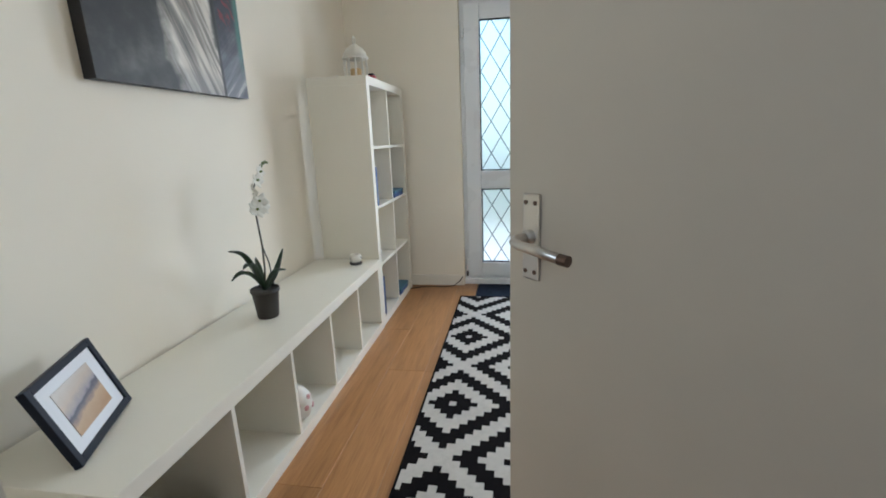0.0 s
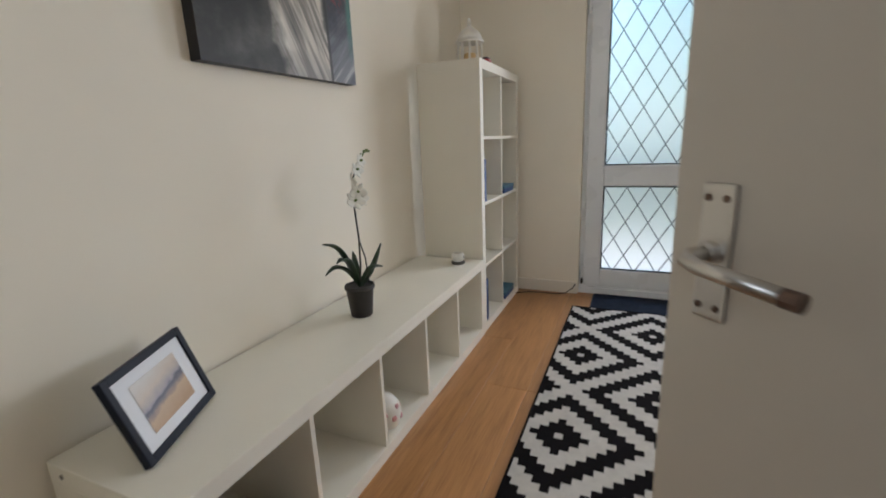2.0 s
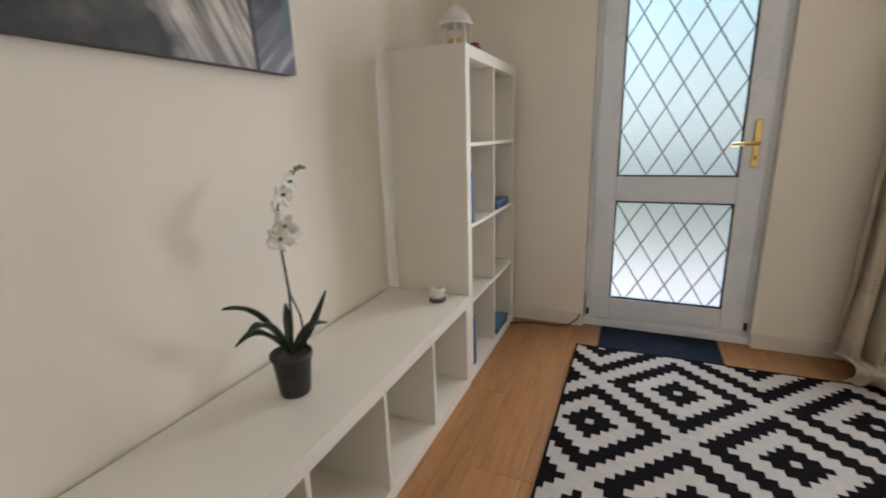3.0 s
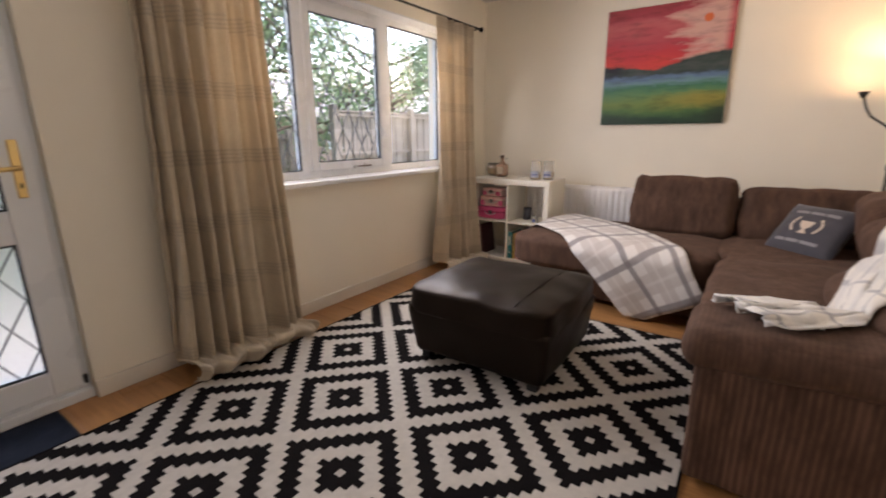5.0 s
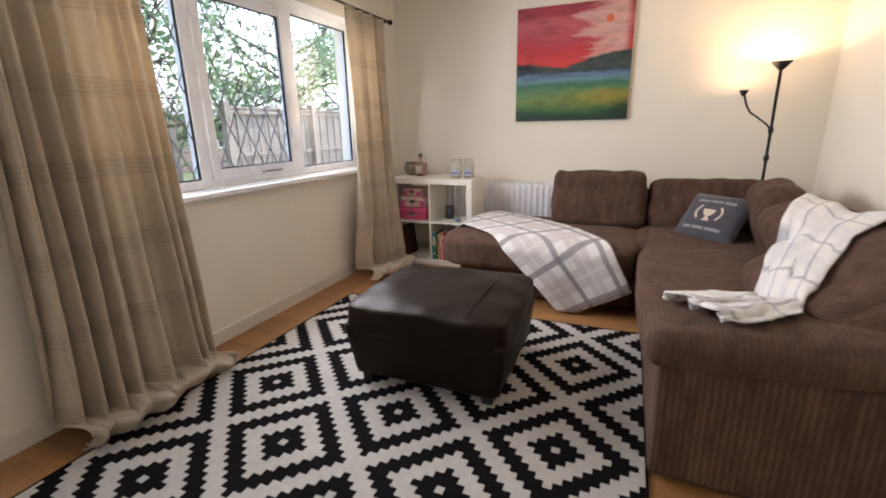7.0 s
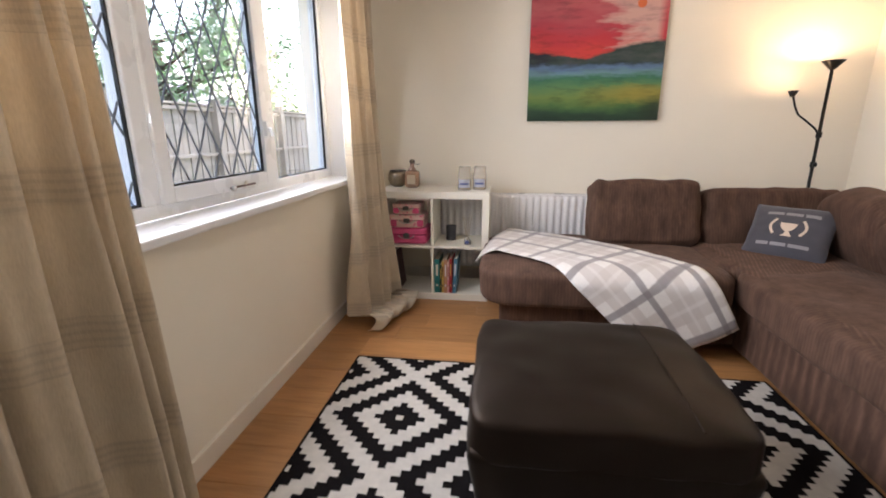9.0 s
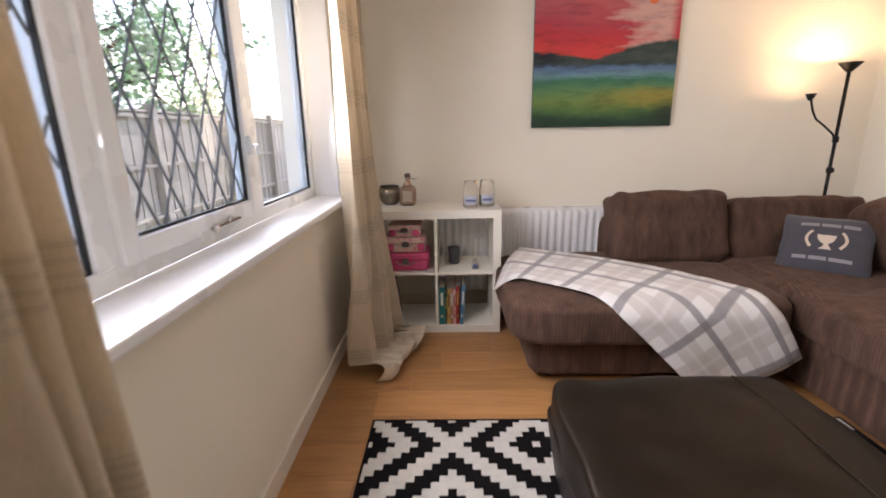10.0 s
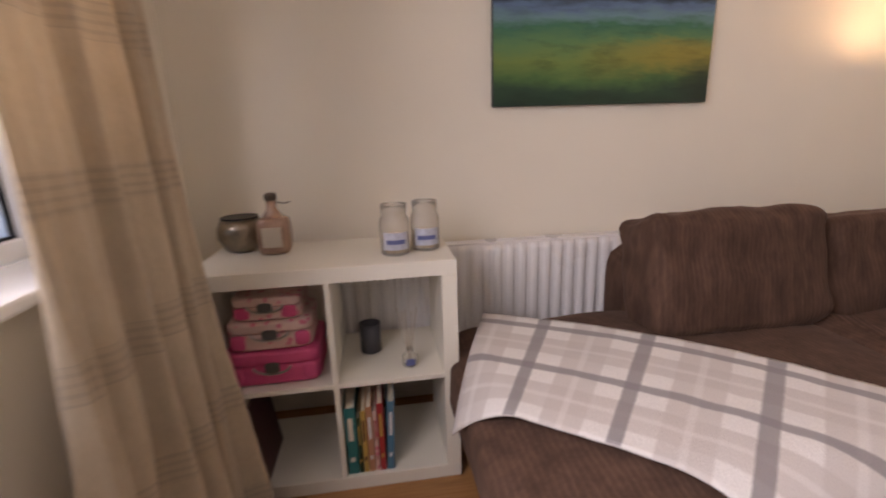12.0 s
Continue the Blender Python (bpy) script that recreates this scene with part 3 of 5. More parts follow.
fl = structure("floor", box(-1.37, 4.27, -1.5, 3.6, -0.148, -0.012), GREYBASE, "oak laminate floor of long narrow planks", "floor")
structure("ceiling", box(-1.4, 4.3, -1.6, OUT, TOP, TOP + 0.1), CEIL, "plain white painted ceiling", "ceiling")
structure("wall_west", box(WEST - 0.2, WEST, -1.6, OUT, -0.1, TOP), WALL, "cream painted plaster wall behind the white shelves", "wall")
structure("wall_east", box(EAST, EAST + 0.2, -1.6, OUT, -0.1, TOP), WALL, "cream painted plaster wall with radiator and painting", "wall")

# north wall, with the openings of the garden door and the window
DX0, DX1, DTOP = -0.345, 0.505, 2.06
WX0, WX1, WZ0, WZ1 = 1.15, 3.50, 0.855, 2.05
nw = box(WEST, DX0, NORTH, OUT, -0.1, TOP)
box(DX0, DX1, NORTH, OUT, DTOP, TOP, bm=nw)
box(DX1, WX0, NORTH, OUT, -0.1, TOP, bm=nw)
box(WX0, WX1, NORTH, OUT, -0.1, WZ0, bm=nw)
box(WX0, WX1, NORTH, OUT, WZ1, TOP, bm=nw)
box(WX1, EAST, NORTH, OUT, -0.1, TOP, bm=nw)
structure("wall_north", nw, WALL, "cream painted wall with garden door and window", "wall")

# south side: the wall with the doorway to the hall, and the recess behind the sofa
HX0, HX1, DWY = -0.40, 0.61, 0.245
sw = box(WEST, HX0, DWY - 0.11, DWY, -0.1, TOP)
box(HX0, HX1, DWY - 0.11, DWY, 2.02, TOP, bm=sw)
box(HX1, 1.20, DWY - 0.11, DWY, -0.1, TOP, bm=sw)
box(1.20, 1.30, SOUTH - 0.1, DWY, -0.1, TOP, bm=sw)
box(1.30, EAST, SOUTH - 0.1, SOUTH, -0.1, TOP, bm=sw)
structure("wall_south", sw, WALL, "cream painted wall behind the sofa, with doorway", "wall")
structure("wall_hall", box(WEST, EAST, -1.5, -1.4, -0.1, TOP), WALL, "plain cream wall closing the hall", "wall")

# skirting boards
def skirting(name, x0, x1, y0, y1):
    bm = box(x0, x1, y0, y1, 0.0, 0.085, 0.004)
    structure(name, bm, GLOSS, "cream gloss painted skirting board", "skirting board")


skirting("baseboard_1", -0.79, DX0 - 0.001, NORTH - 0.016, NORTH)
skirting("baseboard_2", DX1 + 0.001, EAST, NORTH - 0.016, NORTH)
skirting("baseboard_3", DX1 - 0.0, DX1 + 0.0155, NORTH + 0.001, NORTH + 0.04)
skirting("baseboard_4", EAST - 0.016, EAST, SOUTH, NORTH - 0.017)
skirting("baseboard_5", WEST, WEST + 0.016, DWY, NORTH - 0.017)
skirting("baseboard_6", 1.32, EAST - 0.017, SOUTH, SOUTH + 0.016)

# door lining of the hall doorway
ln = box(HX0, HX0 + 0.03, DWY - 0.112, DWY + 0.002, 0, 2.02)
box(HX1 - 0.0, HX1 + 0.03, DWY + 0.0025, DWY + 0.018, 0, 2.05, bm=ln)
box(HX0 - 0.04, HX0 + 0.0, DWY + 0.0025, DWY + 0.018, 0, 2.05, bm=ln)
structure("trim", ln, GLOSS, "cream gloss door lining and architrave", "door lining")


# ---- garden door ----
def lattice(x0, x1, z0, z1, y, px, pz, w=0.0045, t=0.003, origin=None):
    """Leading in diamonds: strips in two slanting sets, cut to the pane."""
    bm = bmesh.new()
    slope = pz / px
    for sgn in (1, -1):
        reach = int(((z1 - z0) / pz + (x1 - x0) / px)) + 3
        for k in range(-reach, reach):
            # z = zc + sgn*slope*(x - x0) + k*pz
            zc = ((z0 + z1) / 2 if origin is None else origin) + k * pz
            pts = []
            for x in (x0, x1):
                z = zc + sgn * slope * (x - x0)
                if z0 <= z <= z1:
                    pts.append((x, z))
            for z in (z0, z1):
                x = x0 + (z - zc) / (sgn * slope)
                if x0 < x < x1:
                    pts.append((x, z))
            if len(pts) < 2:
                continue
            (xa, za), (xb, zb) = pts[0], pts[1]
            length = math.hypot(xb - xa, zb - za)
            if length < 0.02:
                continue
            ang = math.atan2(zb - za, xb - xa)
            m = Matrix.Translation(((xa + xb) / 2, y + 0.0004 * sgn, (za + zb) / 2)) @ Matrix.Rotation(-ang, 4, "Y")
            box(-length / 2, length / 2, -t, t, -w, w, bm=bm, turn=m)
    return bm


def frame_bars(x0, x1, z0, z1, y0, y1, w, bevel=0.006):
    """Four bars round an opening, outer edges at x0, x1, z0, z1."""
    return [box(x0, x0 + w, y0, y1, z0, z1, bevel), box(x1 - w, x1, y0, y1, z0, z1, bevel),
            box(x0 + w, x1 - w, y0, y1, z0, z0 + w, bevel), box(x0 + w, x1 - w, y0, y1, z1 - w, z1, bevel)]


gd = tagged(thing("door_1", "white plastic garden door with leaded obscured panes", "garden door", (0.08, 3.42, 0.0)), kind="structure")
DF = 3.385
for bm in frame_bars(DX0, DX1, 0.03, DTOP, DF, DF + 0.07, 0.042):
    part("door_frame", bm, UPVC, gd)
part("threshold", box(DX0, DX1, DF - 0.035, DF + 0.10, 0.0, 0.045, 0.006), UPVC, gd)
sx0, sx1, sz0, sz1 = DX0 + 0.03, DX1 - 0.03, 0.065, DTOP - 0.03
SY0, SY1 = DF - 0.018, DF + 0.05
part("stile", box(sx0, -0.205, SY0, SY1, sz0, sz1, 0.007), UPVC, gd)
part("stile", box(0.365, sx1, SY0, SY1, sz0, sz1, 0.007), UPVC, gd)
part("rail", box(-0.205, 0.365, SY0, SY1, sz0, 0.178, 0.007), UPVC, gd)
part("rail", box(-0.205, 0.365, SY0, SY1, 0.752, 0.888, 0.007), UPVC, gd)
part("rail", box(-0.205, 0.365, SY0, SY1, 1.925, sz1, 0.007), UPVC, gd)
for z0, z1 in ((0.178, 0.752), (0.888, 1.925)):
    for bm in frame_bars(-0.205, 0.365, z0, z1, SY0 + 0.008, SY0 + 0.02, 0.008, 0.0):
        part("glazing_gasket", bm, RUBBER, gd)
    pane = part("pane", box(-0.205, 0.365, SY0 + 0.024, SY0 + 0.030, z0, z1), FROST, gd, "obscured patterned glass pane")
    pane.visible_shadow = False
    part("leading", lattice(-0.197, 0.357, z0 + 0.008, z1 - 0.008, SY0 + 0.020, 0.1385, 0.23, 0.003, origin=z0 + 0.01 if z0 > 0.5 else z1 - 0.01), LEAD, pane, "dark lead strips in diamonds")
for z in (0.16, 1.03, 1.86):
    h = part("hinge", box(DX0 + 0.012, DX0 + 0.034, SY0 - 0.014, SY0 + 0.006, z - 0.045, z + 0.045, 0.004), UPVC, gd)
    part("pin", tube([(DX0 + 0.020, SY0 - 0.016, z - 0.05), (DX0 + 0.020, SY0 - 0.016, z + 0.05)], 0.007), UPVC, h)
hd = part("handle", box(0.405, 0.437, SY0 - 0.010, SY0 + 0.001, 0.935, 1.165, 0.006), BRASS, gd, "brass handle plate")
part("lever", tube([(0.421, SY0 - 0.006, 1.055), (0.421, SY0 - 0.045, 1.055), (0.405, SY0 - 0.052, 1.055), (0.31, SY0 - 0.050, 1.050)], 0.0095, 10), BRASS, hd, "brass lever", True)
part("keyhole", box(0.417, 0.425, SY0 - 0.0125, SY0 - 0.0095, 0.975, 0.995, 0.001), BLACK, hd)
part("plunger", box(DX1 - 0.028, DX1 - 0.014, SY0 - 0.012, SY0 + 0.01, 0.075, 0.115, 0.003), RUBBER, gd)
part("plunger", box(DX0 + 0.014, DX0 + 0.028, SY0 - 0.012, SY0 + 0.01, 0.065, 0.105, 0.003), RUBBER, gd)

# ---- window ----
wn = tagged(thing("window_1", "white plastic three-light window with leaded diamond panes", "window", (2.32, 3.47, WZ0)), kind="structure")
WF0, WF1, WB = 3.465, 3.535, 0.885
M1, M2 = (1.872, 1.945), (2.685, 2.775)
for bm in frame_bars(WX0, WX1, WB, WZ1, WF0, WF1, 0.052):
    part("window_frame", bm, UPVC, wn)
part("mullion", box(*M1, WF0, WF1, WB + 0.05, WZ1 - 0.05, 0.006), UPVC, wn)
part("mullion", box(*M2, WF0, WF1, WB + 0.05, WZ1 - 0.05, 0.006), UPVC, wn)
for bm in frame_bars(M1[1] - 0.006, M2[0] + 0.006, WB + 0.046, WZ1 - 0.046, WF0 - 0.016, WF0 + 0.04, 0.058):
    part("sash", bm, UPVC, wn)
for x0, x1, z0, z1, yy in ((WX0 + 0.052, M1[0], WB + 0.052, WZ1 - 0.052, WF0 + 0.03), (M1[1] + 0.052, M2[0] - 0.052, WB + 0.104, WZ1 - 0.104, WF0 + 0.015),
                           (M2[1], WX1 - 0.052, WB + 0.052, WZ1 - 0.052, WF0 + 0.03)):
    for bm in frame_bars(x0, x1, z0, z1, yy - 0.016, yy - 0.004, 0.007, 0.0):
        part("glazing_gasket", bm, RUBBER, wn)
    pane = part("pane", box(x0, x1, yy, yy + 0.005, z0, z1), GLASS, wn, "clear glass pane")
    pane.visible_shadow = False
    if x1 < 3:
        part("leading", lattice(x0 + 0.007, x1 - 0.007, z0 + 0.007, z1 - 0.007, yy - 0.004, 0.126, 0.25, 0.0021), LEAD, pane, "grey lead strips in diamonds")
fa = part("fastener", box(2.640, 2.668, WF0 - 0.034, WF0 - 0.014, 1.155, 1.225, 0.006), UPVC, wn, "white casement fastener")
part("catch", tube([(2.654, WF0 - 0.03, 1.19), (2.654, WF0 - 0.05, 1.188), (2.650, WF0 - 0.055, 1.155)], 0.008), UPVC, fa)
st = part("stay", tube([(2.31, WF0 - 0.026, 0.945), (2.50, WF0 - 0.024, 0.945)], 0.005), DARKEND, wn, "dark metal casement stay")
part("knob", lathe([(0.004, 0), (0.011, 0.006), (0.013, 0.016), (0.006, 0.026)], (2.32, WF0 - 0.032, 0.93), 12), CHROME, st)
part("stay_pin", tube([(2.42, WF0 - 0.02, 0.935), (2.42, WF0 - 0.03, 0.965)], 0.006), CHROME, st)
part("window_sill", box(WX0 - 0.05, WX1 + 0.05, 3.268, WF0 + 0.002, WZ0, 0.885, 0.007), SILL, wn, "white painted window sill")


for name, bm in (("trim_reveal_1", box(WX0, WX0 + 0.010, NORTH - 0.002, WF0 - 0.001, 0.886, WZ1 - 0.001)), ("trim_reveal_2", box(WX1 - 0.010, WX1, NORTH - 0.002, WF0 - 0.001, 0.886, WZ1 - 0.001)),
                 ("trim_reveal_3", box(WX0 + 0.011, WX1 - 0.011, NORTH - 0.002, WF0 - 0.001, WZ1 - 0.010, WZ1))):
    structure(name, bm, SILL, "white painted lining of the window reveal", "window reveal")


# ---- curtains ----
def curtain(x0, x1, b0, b1, folds, seed, spread, flare, shift=0.04):
    """Hangs at y about 3.2 from x0..x1 at the rail to b0..b1 at the floor, where it lies in a heap."""
    hang = 2.075

    def at(u, v):
        n1 = noise.noise(Vector((u * 5 + seed, v * 1.6, seed)))
        n2 = noise.noise(Vector((u * 14 + seed, v * 5, 3.1)))
        x = x0 + (x1 - x0) * u + ((b0 - x0) * (1 - u) + (b1 - x1) * u) * v ** 1.5 + 0.02 * n1 * v
        n3 = noise.noise(Vector((u * 3.1 + seed * 2, 0.4, seed)))
        ph = 2 * math.pi * (folds * u + 1.05 * n3 + 0.6 * n1 * v)
        amp = (0.044 + 0.032 * v) * (0.75 + 0.6 * noise.noise(Vector((u * 6, seed, v))))
        pleat = 1 - 2 * abs(math.sin(ph / 2)) ** (0.85 + 0.6 * v) + 0.22 * math.sin(2.3 * ph + 0.8)
        y = 3.195 + 1.1 * amp * pleat - flare * v ** 2 * (0.35 + 0.65 * u) + 0.012 * n2 * v
        z = hang - v * (hang + 0.16)
        if z < 0.07:
            drop = (0.07 - z) / 0.23
            curl = math.sin(math.pi * min(1.0, drop))
            z = 0.07 * (1 - drop) + curl * (0.058 + 0.012 * math.sin(ph * 0.7 + 1.0) + 0.035 * n1 + 0.024 * n2)
            y -= spread * 1.15 * math.sin(2.55 * min(1.0, drop)) * (0.8 + 0.08 * math.sin(ph * 0.31 + 1) + 0.35 * n1 + 0.12 * n2)
            y -= 0.75 * min(1.0, drop * 1.5) * amp * pleat
            x += 0.05 * drop * math.sin(ph * 0.31 + seed) - shift * drop
            z = max(0.012, z)
        return x, y, z

    return sheet(110, 150, at, 0.003)


cg = "pair of curtains"
single("curtain", curtain(0.86, 1.46, 0.80, 1.52, 7.0, 1.3, 0.19, 0.05), CURTAIN, "long beige curtain with ribbed bands, heaped on the floor", "curtain", cg, True, at=(1.15, 3.2, 0))
single("curtain", curtain(3.01, 3.56, 3.01, 3.45, 4.6, 7.9, 0.16, 0.15, 0.10), CURTAIN, "long beige curtain with ribbed bands beside the small shelf", "curtain", cg, True, at=(3.3, 3.2, 0))
rod = thing("curtain_rod", "thin dark metal curtain rod above the window", "curtain rod", (2.2, 3.2, 2.09))
part("pole", tube([(0.72, 3.195, 2.09), (3.72, 3.195, 2.09)], 0.009, 10), BLACK, rod, "", True)
for x in (0.70, 3.74):
    part("finial", lathe([(0.004, -0.022), (0.018, -0.012), (0.022, 0.0), (0.018, 0.012), (0.004, 0.022)], (x, 3.195, 2.09), 14), BLACK, rod, "", True)
for x in (0.80, 2.25, 3.66):
    part("bracket", tube([(x, 3.195, 2.078), (x, 3.26, 2.072), (x, NORTH, 2.06)], 0.006), BLACK, rod)


# ---- shelves ----
def shelf_unit(name, label, x0, x1, y0, y1, h, cells_y, cells_z, face, group):
    """White cube shelving between x0..x1 and y0..y1, open towards face (+1: +x, -1: -x) and at the back."""
    ob = thing(name, label, "shelf unit", ((x0 + x1) / 2, (y0 + y1) / 2, 0), group)
    e, d = 0.048, 0.0165
    part("top_panel", box(x0, x1, y0, y1, h - e, h, 0.002), SHELF, ob)
    part("bottom_panel", box(x0, x1, y0, y1, 0, e, 0.002), SHELF, ob)
    part("side_panel", box(x0, x1, y0, y0 + e, e, h - e, 0.002), SHELF, ob)
    part("side_panel", box(x0, x1, y1 - e, y1, e, h - e, 0.002), SHELF, ob)
    py, pz = (y1 - y0 - 2 * e + d) / cells_y, (h - 2 * e + d) / cells_z
    f0, f1 = (x0 + 0.004, x1 - 0.002) if face > 0 else (x0 + 0.002, x1 - 0.004)
    for k in range(1, cells_z):
        z = e + k * pz - d
        part("shelf_board", box(f0, f1, y0 + e, y1 - e, z, z + d, 0.0012), SHELF, ob)
    for j in range(1, cells_y):
        y = y0 + e + j * py - d
        for k in range(cells_z):
            za = e + k * pz
            part("divider", box(f0, f1, y, y + d, za, za + pz - d, 0.0012), SHELF, ob)
    return ob, py, pz, e


LX0, LX1, LY0, LY1 = -1.152, -0.752, 0.632, 2.478
low, lpy, _, _ = shelf_unit("low_shelf_unit", "long low white cube shelf with five open bays", LX0, LX1, LY0, LY1, 0.44, 5, 1, 1, "white cube shelving")
for x in (LX0 + 0.05, LX1 - 0.045):
    part("screw_cap", tube([(x, LY0 + 0.001, 0.415), (x, LY0 - 0.0015, 0.415)], 0.006, 12), GREYBASE, low)
TX0, TX1, TY0, TY1 = -1.108, -0.757, 2.484, 3.272
tall, tpy, tpz, te = shelf_unit("tall_shelf_unit", "tall white cube shelf, nearly empty, with blue books", TX0, TX1, TY0, TY1, 1.487, 2, 4, 1, "white cube shelving")
KX0, KX1, KY0, KY1 = 3.545, 3.925, 2.392, 3.178
small, kpy, kpz, ke = shelf_unit("small_shelf_unit", "small white cube shelf with four bays beside the sofa", KX0, KX1, KY0, KY1, 0.777, 2, 2, -1, "white cube shelving")


def book(label, mat, x0, x1, y0, y1, z0, z1, turn=0.0, group="", spine="x-"):
    """A book: cover boards, spine and a page block."""
    cx, cy = (x0 + x1) / 2, (y0 + y1) / 2
    ob = thing("book", label, "book", (cx, cy, z0), group)
    t = 0.0025
    sides = [("y", y0, y0 + t), ("y", y1 - t, y1)]
    for _, a, b in sides:
        part("cover", box(x0, x1, a, b, z0, z1, 0.0006), mat, ob)
    if spine == "x-":
        part("spine", box(x0 - 0.002, x0, y0, y1, z0, z1, 0.0008), mat, ob)
        part("page_block", box(x0 + 0.001, x1 - 0.004, y0 + t, y1 - t, z0 + 0.003, z1 - 0.003), PAPER, ob)
    else:
        part("spine", box(x1, x1 + 0.002, y0, y1, z0, z1, 0.0008), mat, ob)
        part("page_block", box(x0 + 0.004, x1 - 0.001, y0 + t, y1 - t, z0 + 0.003, z1 - 0.003), PAPER, ob)
    ob.rotation_euler = (radians(turn), 0, 0)
    return ob


# in the tall unit
fz = [te + k * tpz for k in range(4)]
ty = TY0 + te
for k in (0, 2):
    book("dark blue hardback book standing in the shelf", BLUEBOOK, TX1 - 0.17, TX1 - 0.012, ty + 0.035, ty + 0.065, fz[k], fz[k] + (0.23 if k == 2 else 0.25), group="blue books", spine="x+")
    fb = thing("storage_box", "flat blue box lying in the shelf", "box", (TX1 - 0.13, ty + tpy + 0.15, fz[k]), "flat blue boxes")
    part("base", box(TX1 - 0.26, TX1 - 0.004, ty + tpy + 0.05, ty + tpy + 0.27, fz[k], fz[k] + 0.028, 0.003), BLUEBOOK, fb)
    part("lid", box(TX1 - 0.262, TX1 - 0.002, ty + tpy + 0.048, ty + tpy + 0.272, fz[k] + 0.0285, fz[k] + 0.045, 0.003), SKYBOOK, fb)
book("white paperback book standing in the shelf", WHITEBOOK, TX1 - 0.20, TX1 - 0.06, ty + 0.05, ty + 0.075, fz[3], fz[3] + 0.19, spine="x+")
book("small dark book standing in the shelf", BLUEBOOK, TX1 - 0.13, TX1 - 0.014, ty + 0.02, ty + 0.034, fz[1], fz[1] + 0.06, spine="x+")

# on the tall unit
la = thing("lantern", "white pierced metal candle lantern with a domed top", "lantern", (-0.93, 2.83, 1.487))
c = (-0.93, 2.83, 1.487)
part("base", lathe([(0.062, 0.0), (0.064, 0.010), (0.054, 0.018)], c, 24), PORCELAIN, la)
for k in range(10):
    a = 2 * math.pi * k / 10
    p = (c[0] + 0.050 * math.cos(a), c[1] + 0.050 * math.sin(a))
    part("bar", tube([(*p, c[2] + 0.016), (c[0] + 0.054 * math.cos(a), c[1] + 0.054 * math.sin(a), c[2] + 0.06), (*p, c[2] + 0.105)], 0.0045, 6), PORCELAIN, la)
part("ring", lathe([(0.045, 0.103), (0.060, 0.104), (0.060, 0.112), (0.045, 0.113)], c, 24), PORCELAIN, la)
part("dome", lathe([(0.054, 0.112), (0.050, 0.130), (0.036, 0.150), (0.018, 0.162), (0.008, 0.170)], c, 24, lobes=10, depth=0.05), PORCELAIN, la, "", True)
part("ring_handle", tube([(c[0], c[1] + 0.016 * math.sin(2 * math.pi * k / 12), c[2] + 0.184 - 0.016 * math.cos(2 * math.pi * k / 12)) for k in range(13)], 0.003, 6), PORCELAIN, la)
part("candle", lathe([(0.026, 0.018), (0.026, 0.060), (0.020, 0.064)], c, 18), WAX, la)
la.scale = (1.35, 1.35, 1.35)
rb = thing("trinket", "small dark red ornament with a rounded lid", "ornament", (-0.79, 2.70, 1.487))
part("body", soft_box((0.045, 0.07, 0.022), pose(-0.79, 2.70, 1.498), 4, 4), REDBOOK, rb, "", True)
part("lid", soft_box((0.036, 0.055, 0.014), pose(-0.79, 2.70, 1.514), 3, 4), RUBBER, rb, "", True)
tb = thing("figurine", "small white ceramic figurine beside the lantern", "ornament", (-1.03, 2.76, 1.487))
part("foot", lathe([(0.018, 0), (0.020, 0.006), (0.012, 0.014)], (-1.03, 2.76, 1.487), 14), PORCELAIN, tb)
part("body", lathe([(0.010, 0.014), (0.017, 0.024), (0.014, 0.038), (0.004, 0.046)], (-1.03, 2.76, 1.487), 14), PORCELAIN, tb, "", True)

# on the long low unit: framed photo, orchid, candle holder
TOPZ = 0.44
pf = thing("photo_frame", "navy picture frame with a beach photograph, leaning back", "photo frame")
W, H, B, D = 0.290, 0.212, 0.019, 0.018
for x0, x1, z0, z1 in ((0, B, 0, H), (W - B, W, 0, H), (B, W - B, 0, B), (B, W - B, H - B, H)):
    part("frame_bar", box(x0, x1, 0, D, z0, z1, 0.002), FRAMEWOOD, pf)
part("mount", box(B, W - B, 0.006, 0.010, B, H - B), CARD, pf, "white card mount")
part("print", box(0.060, W - 0.062, 0.0045, 0.0058, 0.046, H - 0.046), BEACH, pf, "beach at dusk, photograph")
part("backing_board", box(0.004, W - 0.004, D - 0.006, D + 0.001, 0.004, H - 0.004), BLACK, pf)
part("easel_leg", box(W / 2 - 0.02, W / 2 + 0.02, 0.0, 0.003, 0.0, 0.19, turn=pose(0, 0.088, 0.012, 20, 0, 0)), BLACK, pf)
# its bottom edge runs from the first to the second point; the face looks to the room
pa, pb = Vector((-0.895, 0.700, TOPZ + 0.002)), Vector((-1.020, 0.965, TOPZ + 0.002))
ang = math.degrees(math.atan2(pb.y - pa.y, pb.x - pa.x))
pf.matrix_basis = pose(pa.x, pa.y, pa.z + 0.003, 0, 0, ang) @ pose(0, 0, 0, -19, 0, 0)

